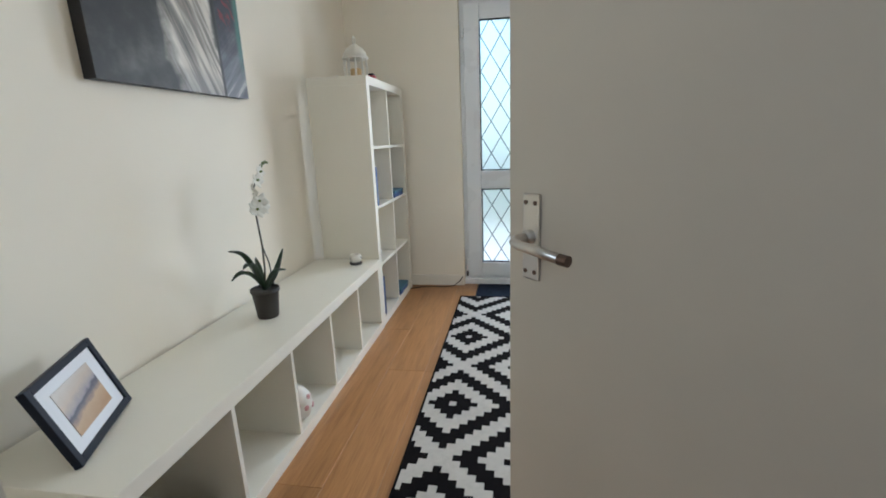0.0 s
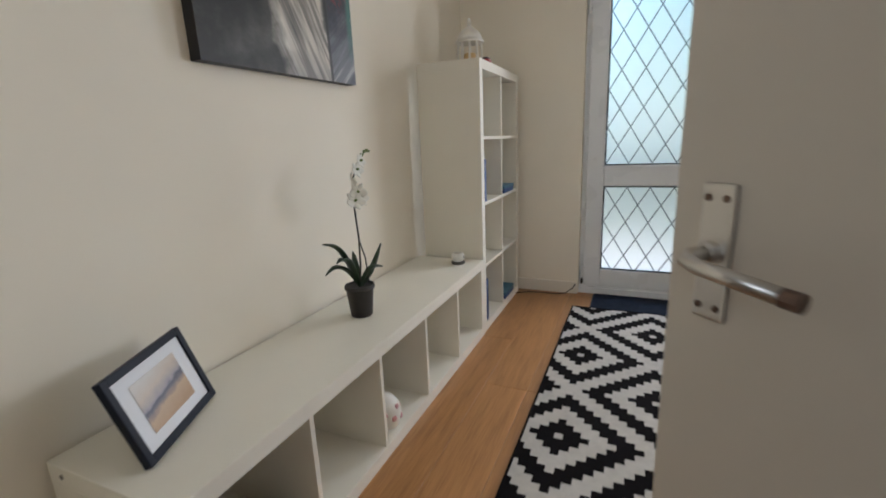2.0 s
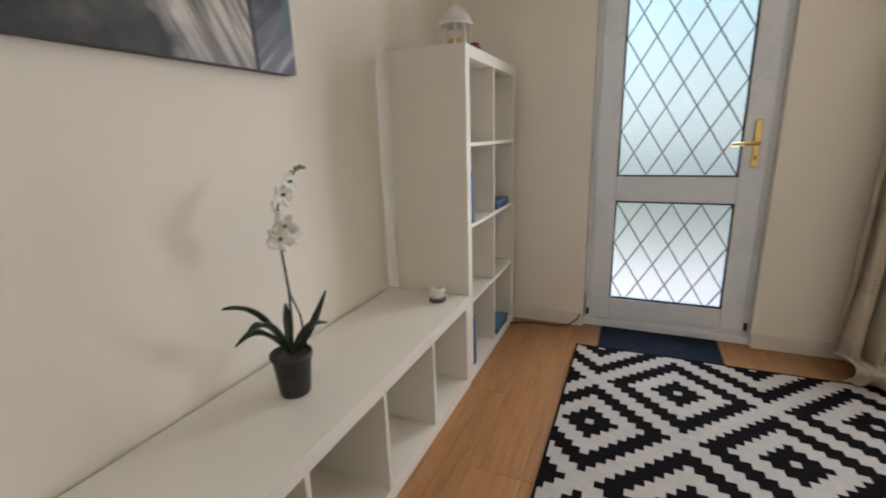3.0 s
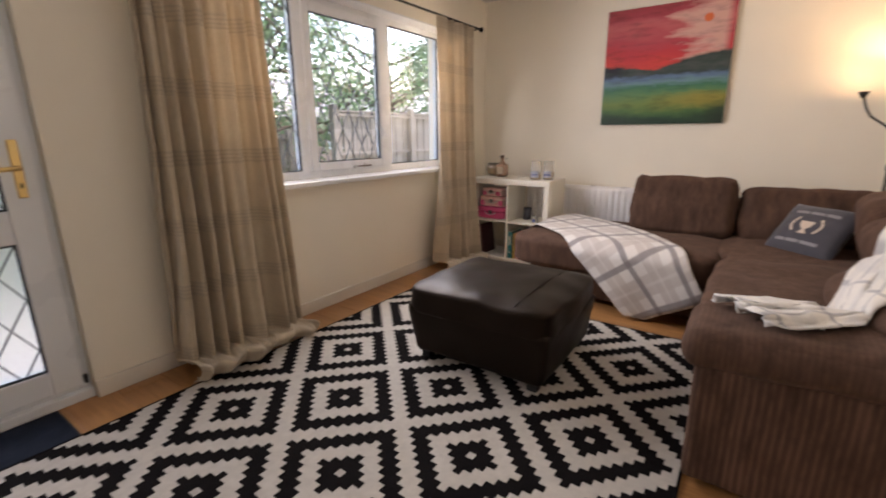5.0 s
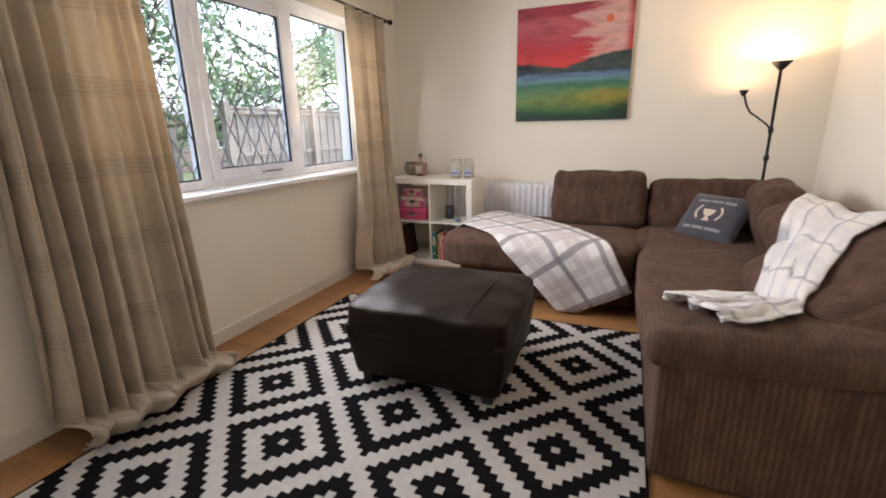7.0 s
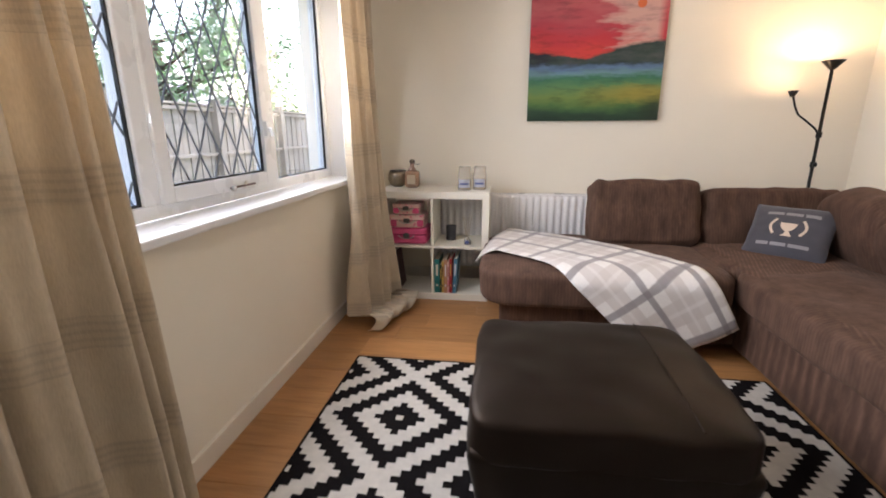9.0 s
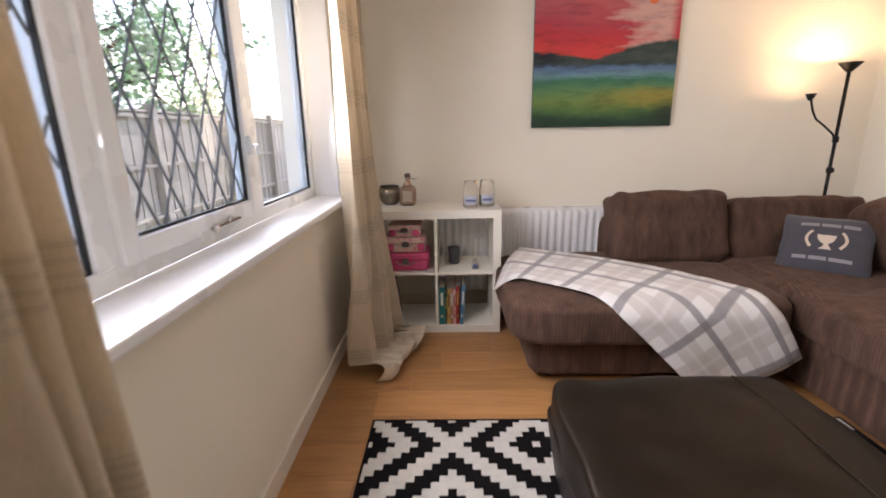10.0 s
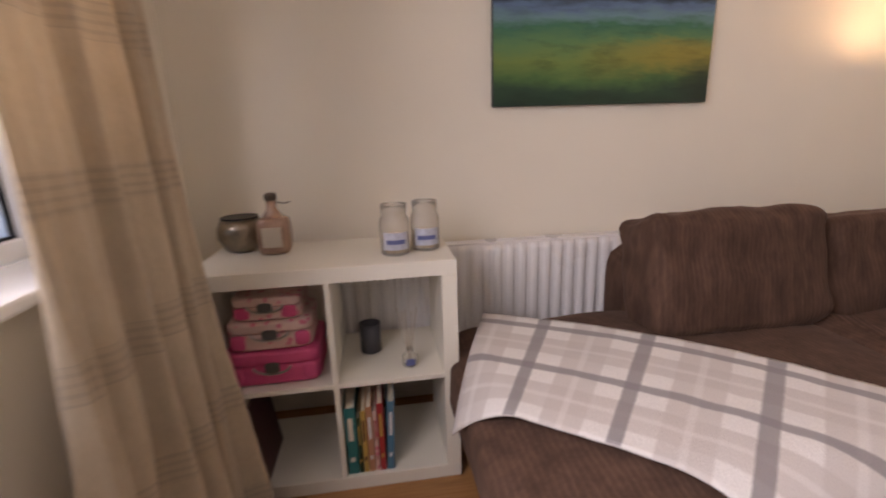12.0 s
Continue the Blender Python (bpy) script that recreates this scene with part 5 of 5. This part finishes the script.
for x in (1.68, 2.235):
    for y in (1.68, 2.29):
        part("foot", box(x - 0.025, x + 0.025, y - 0.025, y + 0.025, 0.0135, 0.07, 0.004), RUBBER, ot)

# ---- standard lamp ----
fla = thing("floor_lamp", "black uplighter floor lamp with a lit side reading arm", "floor lamp", (3.85, 0.285, 0.0))
part("foot_plate", lathe([(0.115, 0.0), (0.120, 0.008), (0.10, 0.018), (0.02, 0.026), (0.012, 0.034)], (3.85, 0.285, 0), 32), BLACK, fla, "", True)
part("pole", tube([(3.85, 0.285, 0.03), (3.85, 0.285, 1.545)], 0.010, 12), BLACK, fla, "", True)
for z in (0.62, 0.95, 1.14):
    part("collar", lathe([(0.011, -0.02), (0.017, -0.016), (0.017, 0.016), (0.011, 0.02)], (3.85, 0.285, z), 14), BLACK, fla)
part("switch_knob", soft_box((0.022, 0.022, 0.03), pose(3.83, 0.285, 0.95), 3, 4), BLACK, fla, "", True)
part("shade", lathe([(0.014, 1.535), (0.024, 1.545), (0.060, 1.585), (0.062, 1.588), (0.058, 1.588), (0.022, 1.552), (0.010, 1.549)], (3.85, 0.285, 0), 30), BLACK, fla, "black flared uplighter bowl", True)
arm = part("reading_arm", tube([(3.85, 0.285, 1.14), (3.852, 0.315, 1.18), (3.855, 0.37, 1.225), (3.857, 0.425, 1.265), (3.860, 0.452, 1.315), (3.861, 0.472, 1.378)], 0.0065, 8), BLACK, fla, "", True)
part("reading_shade", lathe([(0.010, 0.0), (0.014, 0.006), (0.030, 0.040), (0.027, 0.040), (0.010, 0.010)], (3.862, 0.478, 1.375), 22), BLACK, arm, "", True)
WARM = glow("lit_bulb", (1.0, 0.78, 0.5), 14)
part("bulb", lathe([(0.012, 1.55), (0.022, 1.562), (0.018, 1.568), (0.004, 1.571)], (3.85, 0.285, -0.012), 16), WARM, fla, "glowing bulb", True)

# ---- on and in the small shelf ----
KT = 0.777
bw = (3.84, 3.085, KT)
bo = thing("candle_bowl", "hammered bronze glass tealight bowl", "candle bowl", bw)
part("bowl", lathe([(0.036, 0.0), (0.058, 0.016), (0.076, 0.052), (0.075, 0.084), (0.060, 0.116), (0.056, 0.114), (0.069, 0.083), (0.069, 0.053), (0.050, 0.020), (0.01, 0.012)], bw, 30), HAMMERED, bo, "", True)
part("rim", lathe([(0.055, 0.113), (0.061, 0.115), (0.060, 0.120), (0.055, 0.118)], bw, 30), BLACK, bo)
bt = (3.775, 2.962, KT)
bp = thing("bottle", "copper-coloured glass bottle with a stopper and tag", "bottle", bt)
part("body", soft_box((0.092, 0.104, 0.125), pose(bt[0], bt[1], KT + 0.063), 5, 8), COPPERGLASS, bp, "", True)
part("neck", lathe([(0.034, 0.120), (0.026, 0.136), (0.016, 0.150), (0.016, 0.178)], bt, 20), COPPERGLASS, bp, "", True)
part("stopper", lathe([(0.014, 0.177), (0.020, 0.180), (0.020, 0.196), (0.012, 0.202)], bt, 16), BARK, bp)
part("paper_label", box(bt[0] - 0.0475, bt[0] - 0.0455, bt[1] - 0.03, bt[1] + 0.03, KT + 0.03, KT + 0.095), REED, bp)
part("tag", tube([(bt[0], bt[1] - 0.016, KT + 0.172), (bt[0] - 0.02, bt[1] - 0.045, KT + 0.168), (bt[0] - 0.02, bt[1] - 0.065, KT + 0.174)], 0.002, 6), BARK, bp)
for jx, jy in ((3.665, 2.570), (3.705, 2.468)):
    jar = thing("jar_candle", "glass jar candle with a pale printed label", "candle", (jx, jy, KT), "jar candles")
    at = (jx, jy, KT)
    gl = part("jar", lathe([(0.040, 0.0), (0.047, 0.006), (0.048, 0.105), (0.043, 0.122), (0.037, 0.130), (0.041, 0.134), (0.041, 0.162), (0.0375, 0.162), (0.036, 0.132), (0.044, 0.104), (0.044, 0.009), (0.01, 0.006)], at, 28), JARGLASS, jar, "", True)
    part("wax", lathe([(0.0425, 0.010), (0.0430, 0.060), (0.030, 0.062), (0.004, 0.062)], at, 22), WAX, jar, "", True)
    lb = part("label", sheet(3, 10, lambda u, v, at=at: (at[0] + 0.0486 * math.cos(math.pi * (0.72 + 0.56 * u)), at[1] + 0.0486 * math.sin(math.pi * (0.72 + 0.56 * u)), at[2] + 0.022 + 0.055 * v), 0.0006), LABEL, jar)
    part("label_bar", sheet(1, 8, lambda u, v, at=at: (at[0] + 0.0496 * math.cos(math.pi * (0.80 + 0.40 * u)), at[1] + 0.0496 * math.sin(math.pi * (0.80 + 0.40 * u)), at[2] + 0.040 + 0.014 * v), 0.0004), BLUEBAR, lb)

uz = ke + kpz
cases = ((0.285, 0.24, 0.115, PINK, 0.0), (0.25, 0.21, 0.095, PALEPINK, 1.5), (0.20, 0.175, 0.075, PALEPINK, -2.0))
zc = uz
for w, d, h, mat, tw in cases:
    if mat is PINK:
        text = "bright pink card toy suitcase with metal clasp"
    else:
        text = "pale pink patterned card toy suitcase with metal clasp"
    cs = thing("toy_suitcase", text, "toy suitcase", (3.70, 2.975, zc), "stack of toy suitcases")
    m = pose(3.70 - (0.24 - d) / 4, 2.975, zc, 0, 0, tw)
    part("case_body", soft_box((d, w, h * 0.62), m @ pose(0, 0, h * 0.31), 9, 8), mat, cs, "", True)
    ld = part("case_lid", soft_box((d + 0.004, w + 0.004, h * 0.40), m @ pose(0, 0, h * 0.80), 9, 8), PINK if mat is PINK else PALEPINK, cs, "", True)
    part("clasp", soft_box((0.006, 0.045, 0.035), m @ pose(-d / 2 - 0.003, 0, h * 0.55), 4, 4), GREYBASE, cs, "", True)
    part("carry_handle", tube([(m @ Vector((-d / 2 - 0.004, 0.055 * math.cos(a), h * 0.36 + 0.025 * (1 - math.sin(a))))) for a in (math.pi * k / 8 for k in range(9))], 0.004, 6), CHROME, cs)
    for s in (-1, 1):
        part("corner_cap", soft_box((0.012, 0.045, h * 0.5), m @ pose(-d / 2 + 0.002, s * (w / 2 - 0.03), h * 0.36), 4, 4), PINK, cs, "", True)
    zc += h + 0.001
mu = (3.755, 2.675, uz)
mg = thing("tumbler", "charcoal grey ceramic tumbler in the shelf", "tumbler", mu)
part("body", lathe([(0.030, 0.0), (0.037, 0.004), (0.035, 0.05), (0.038, 0.108), (0.035, 0.108), (0.028, 0.05), (0.028, 0.010)], mu, 24), MUG, mg, "", True)
part("wick", tube([(mu[0], mu[1], mu[2] + 0.008), (mu[0], mu[1], mu[2] + 0.02)], 0.002, 5), RUBBER, mg)
df = (3.625, 2.545, uz)
dfo = thing("reed_diffuser", "small glass reed diffuser with pale sticks", "reed diffuser", df)
part("flask", lathe([(0.022, 0.0), (0.025, 0.006), (0.025, 0.035), (0.012, 0.050), (0.012, 0.062), (0.009, 0.062), (0.009, 0.05), (0.021, 0.034), (0.021, 0.006)], df, 20), JARGLASS, dfo, "", True)
part("tag", box(df[0] - 0.027, df[0] - 0.0255, df[1] - 0.014, df[1] + 0.014, uz + 0.010, uz + 0.034), BLUEBAR, dfo)
for dx, dy in ((0.02, 0.035), (-0.015, 0.02), (0.01, -0.03), (-0.02, -0.012), (0.0, 0.008)):
    part("reed", tube([(df[0], df[1], uz + 0.012), (df[0] + dx, df[1] + dy, uz + 0.20)], 0.0015, 5), REED, dfo)

# books and a dark folder below
yb = KY0 + ke + kpy - 0.0165 - 0.004
for label, mat, bar, w, h, d, lean in (("thick teal children's book standing in the shelf", TEALBOOK, PAPER, 0.036, 0.265, 0.21, 0.0), ("thin dark green book standing in the shelf", LEAF, YELLOWBOOK, 0.012, 0.225, 0.19, 0.0),
                                      ("mustard yellow book standing in the shelf", YELLOWBOOK, MAROON, 0.016, 0.250, 0.19, 0.0), ("orange book standing in the shelf", ORANGEBOOK, WHITEBOOK, 0.020, 0.262, 0.20, 0.0),
                                      ("pale pink book standing in the shelf", PALEPINK, REDBOOK, 0.012, 0.245, 0.20, 0.0), ("dark red book standing in the shelf", REDBOOK, YELLOWBOOK, 0.020, 0.272, 0.21, 0.0),
                                      ("light blue book leaning in the shelf", SKYBOOK, WHITEBOOK, 0.024, 0.275, 0.22, 3.0)):
    bk = book(label, mat, KX0 + 0.018, KX0 + 0.018 + d, yb - w, yb, ke, ke + h * 0.94, lean, "row of books")
    for z0, z1 in ((0.18, 0.24), (0.48, 0.80)):
        part("spine_print", box(KX0 + 0.0152, KX0 + 0.0158, yb - 0.72 * w, yb - 0.28 * w, ke + h * z0, ke + h * z1), bar, bk)
    yb -= w + 0.002 + 0.01 * (lean > 0)
fo = thing("folder", "dark maroon box folder leaning in the shelf", "folder", (KX0 + 0.1, 3.045, ke))
part("cover", box(KX0 + 0.015, KX0 + 0.25, 3.030, 3.038, ke, ke + 0.28, 0.002, turn=None), MAROON, fo)
part("cover", box(KX0 + 0.015, KX0 + 0.25, 3.068, 3.076, ke, ke + 0.28, 0.002), MAROON, fo)
part("spine", box(KX0 + 0.010, KX0 + 0.015, 3.030, 3.076, ke, ke + 0.28, 0.002), MAROON, fo)
part("paper_block", box(KX0 + 0.020, KX0 + 0.245, 3.0385, 3.0675, ke + 0.004, ke + 0.27), PAPER, fo)
fo.rotation_euler = (radians(-7), 0, 0)

# ---- inner door, standing open into the room ----
dr = tagged(thing("door_2", "open off-white flush inner door with satin lever handle", "door"), kind="structure")
LW, LH, LT = 0.80, 1.985, 0.040
part("leaf", box(0.0, LW, -LT / 2, LT / 2, 0.006, LH, 0.003), DOORPAINT, dr, "plain painted door leaf")
PXC, PZ = LW - 0.060, 0.955
pl = part("handle_plate", box(PXC - 0.020, PXC + 0.020, LT / 2, LT / 2 + 0.007, PZ - 0.078, PZ + 0.078, 0.004), CHROME, dr, "satin metal latch plate")
for dx in (-0.011, 0.011):
    for dz in (-0.062, 0.062):
        part("screw", tube([(PXC + dx, LT / 2 + 0.0065, PZ + dz), (PXC + dx, LT / 2 + 0.0085, PZ + dz)], 0.0042, 10), DARKEND, pl)
le = part("lever", tube([(PXC, LT / 2 + 0.006, PZ + 0.002), (PXC, LT / 2 + 0.040, PZ + 0.002), (PXC - 0.004, LT / 2 + 0.050, PZ), (PXC - 0.02, LT / 2 + 0.054, PZ - 0.003), (PXC - 0.105, LT / 2 + 0.052, PZ - 0.010)], 0.0088, 12), CHROME, dr, "satin metal lever", True)
part("lever_tip", tube([(PXC - 0.1048, LT / 2 + 0.052, PZ - 0.010), (PXC - 0.122, LT / 2 + 0.051, PZ - 0.011)], 0.0092, 12), DARKEND, le)
part("lever_rose", lathe([(0.013, 0.0), (0.013, 0.012), (0.010, 0.016)], (0, 0, 0), 16), CHROME, pl).matrix_basis = Matrix.Translation((PXC, LT / 2 + 0.006, PZ + 0.002)) @ pose(0, 0, 0, -90, 0, 0)
for z in (0.22, 1.0, 1.78):
    part("hinge", box(-0.006, 0.004, -LT / 2 - 0.004, LT / 2 - 0.01, z - 0.05, z + 0.05, 0.001), CHROME, dr)
dr.matrix_basis = pose(0.62, 0.26, 0.0, 0, 0, 134)


# ---- outdoors ----
OG = -0.15
single("ground", box(-400, 400, -400, 800, OG - 0.2, OG), GRASS, "mown grass ground beyond the house", "ground", kind="structure")
# paving added out of view, broad and pale to reflect daylight into the room
single("pavement", box(-3, 12, OUT + 0.002, OUT + 1.9, OG - 0.1, OG + 0.03, 0.004), PAVING, "pale concrete paving added unseen to bounce daylight indoors", "pavement", kind="structure")


def fence(x0, x1, y, top, label, pitch=0.105):
    ob = thing("fence", label, "fence", ((x0 + x1) / 2, y, OG))
    n = int((x1 - x0) / pitch)
    rng = random.Random(int(x1 * 10))
    shared = mesh_of("board", box(-0.049, 0.049, -0.009, 0.009, 0.0, top - OG - 0.06, 0.002, steps=1), FENCEWOOD)
    for k in range(n):
        b = new("board", shared)
        b.parent = ob
        b.location = (x0 + (k + 0.5) * pitch - ob.location.x, 0.012 * (k % 2), rng.uniform(-0.01, 0.008) + 0.03)
        b.rotation_euler = (0, radians(rng.uniform(-0.4, 0.4)), 0)
    for z in (0.25, 0.62, 0.97):
        part("rail", box(x0, x1, y - 0.055, y - 0.012, OG + (top - OG) * z - 0.045, OG + (top - OG) * z, 0.004), FENCEWOOD, ob)
    part("capping", box(x0, x1, y - 0.05, y + 0.04, top - 0.03, top, 0.004), FENCEWOOD, ob)
    x = x0
    while x <= x1 + 0.01:
        part("post", box(x - 0.05, x + 0.05, y - 0.10, y + 0.0, OG, top + 0.07, 0.006), FENCEWOOD, ob)
        x += 1.85
    return ob


fence(4.75, 15.85, 6.4, 1.55, "tall weathered close-boarded garden fence")
fence(-6.3, 4.8, 7.6, 1.20, "lower weathered close-boarded garden fence")

# neighbour's house with a tiled roof
ho = thing("house", "neighbouring house with a low grey tiled roof", "house", (13, 18, OG))
part("wall", box(3, 26, 16, 24, OG, 1.9), RENDERWALL, ho)
tiles = bmesh.new()
for k in range(14):
    ya, za = 15.6 + k * 0.30, 1.80 + k * 0.125
    for j in range(66):
        xa = 2.7 + j * 0.36 + (0.18 if k % 2 else 0)
        box(xa, xa + 0.345, ya, ya + 0.36, za, za + 0.05, bm=tiles, turn=Matrix.Translation((0, ya, za)) @ Matrix.Rotation(radians(20), 4, "X") @ Matrix.Translation((0, -ya, -za)))
tagged(part("roof_tiles", tiles, ROOFTILE, ho), kind="stuff")
part("ridge", tube([(2.6, 19.85, 3.62), (26.6, 19.85, 3.62)], 0.12, 8), ROOFTILE, ho)
part("gutter", tube([(2.6, 15.55, 1.80), (26.6, 15.55, 1.80)], 0.06, 8), RUBBER, ho)
for x in (5, 9, 13, 17, 21):
    w = part("window", box(x, x + 1.2, 15.95, 16.05, 0.6, 1.6, 0.01), UPVC, ho)
    part("pane", box(x + 0.08, x + 1.12, 15.94, 15.955, 0.68, 1.52), RUBBER, w)


def tree(label, base, height, spread, seed, leaves, lean=(0, 0)):
    rng = random.Random(seed)
    ob = thing("tree", label, "tree", base)
    b = Vector(base)
    trunk = bmesh.new()
    pts = [b + Vector((lean[0] * k / 6 + 0.06 * rng.uniform(-1, 1), lean[1] * k / 6 + 0.06 * rng.uniform(-1, 1), height * 0.62 * k / 6)) for k in range(7)]
    tube(pts, 0.14, 10, trunk, 0.55)
    tips = []

    def limb(start, way, length, r, depth):
        p, line = start.copy(), [start.copy()]
        d = way.normalized()
        for _ in range(5):
            d = (d + Vector((rng.uniform(-0.35, 0.35), rng.uniform(-0.35, 0.35), rng.uniform(-0.22, 0.30)))).normalized()
            p = p + d * length / 5
            line.append(p.copy())
        tube(line, r, 6, trunk, 0.35)
        tips.extend(line[2:])
        if depth:
            for q in (line[2], line[3], line[4], line[5]):
                limb(q, d + Vector((rng.uniform(-1, 1), rng.uniform(-1, 1), rng.uniform(-0.5, 0.6))), length * 0.6, r * 0.5, depth - 1)

    for k in range(11):
        a = 2 * math.pi * k / 11 + rng.uniform(-0.3, 0.3)
        limb(pts[2 + k % 5], Vector((math.cos(a), math.sin(a), rng.uniform(0.1, 0.6))), spread * rng.uniform(0.7, 1.0), 0.045, 2)
    part("trunk", trunk, BARK, ob, "", True)
    verts, faces = [], []
    for _ in range(leaves):
        c = rng.choice(tips) + Vector((rng.gauss(0, 0.2), rng.gauss(0, 0.2), rng.gauss(0, 0.17)))
        u = Vector((rng.uniform(-1, 1), rng.uniform(-1, 1), rng.uniform(-1, 0.4))).normalized()
        w = u.orthogonal().normalized()
        s = rng.uniform(0.08, 0.15)
        i = len(verts)
        verts += [c, c + u * s * 0.5 + w * s * 0.28, c + u * s, c + u * s * 0.5 - w * s * 0.28]
        faces.append((i, i + 1, i + 2, i + 3))
    me = bpy.data.meshes.new("crown")
    me.from_pydata([v - b for v in verts], [], faces)
    me.materials.append(FOLIAGE)
    cr = new("crown", me)
    cr.parent = ob
    tagged(cr, kind="stuff")
    return ob


tree("leafy garden tree with spreading branches behind the fence", (4.3, 8.6, OG), 4.6, 2.6, 3, 15000, (0.3, -0.5))
tree("leafy garden tree with drooping branches behind the fence", (9.5, 9.4, OG), 5.0, 2.7, 8, 13000)
tree("tall leafy tree at the end of the garden", (0.2, 9.5, OG), 5.2, 2.6, 15, 12000)

# ---- floor planks ----
PW, PL, PY0, PY1 = 0.193, 1.285, -1.40, 3.45
lengths = {}


def plank_mesh(length):
    if length not in lengths:
        lengths[length] = mesh_of("plank", box(-PW / 2 + 0.0004, PW / 2 - 0.0004, 0.0004, length - 0.0004, -0.012, 0.0, 0.0012, steps=1), OAK)
    return lengths[length]


rngp = random.Random(4)
for i in range(29):
    x = -1.26 + i * PW
    y = PY0
    length = rngp.choice((0.30, 0.45, 0.60, 0.80, 1.05, 1.285))
    while y < PY1 - 0.05:
        length = round(min(length, PY1 - y), 3)
        pk = new("plank", plank_mesh(length))
        pk.parent = fl
        pk.location = (x, y, 0)
        y += length
        length = PL
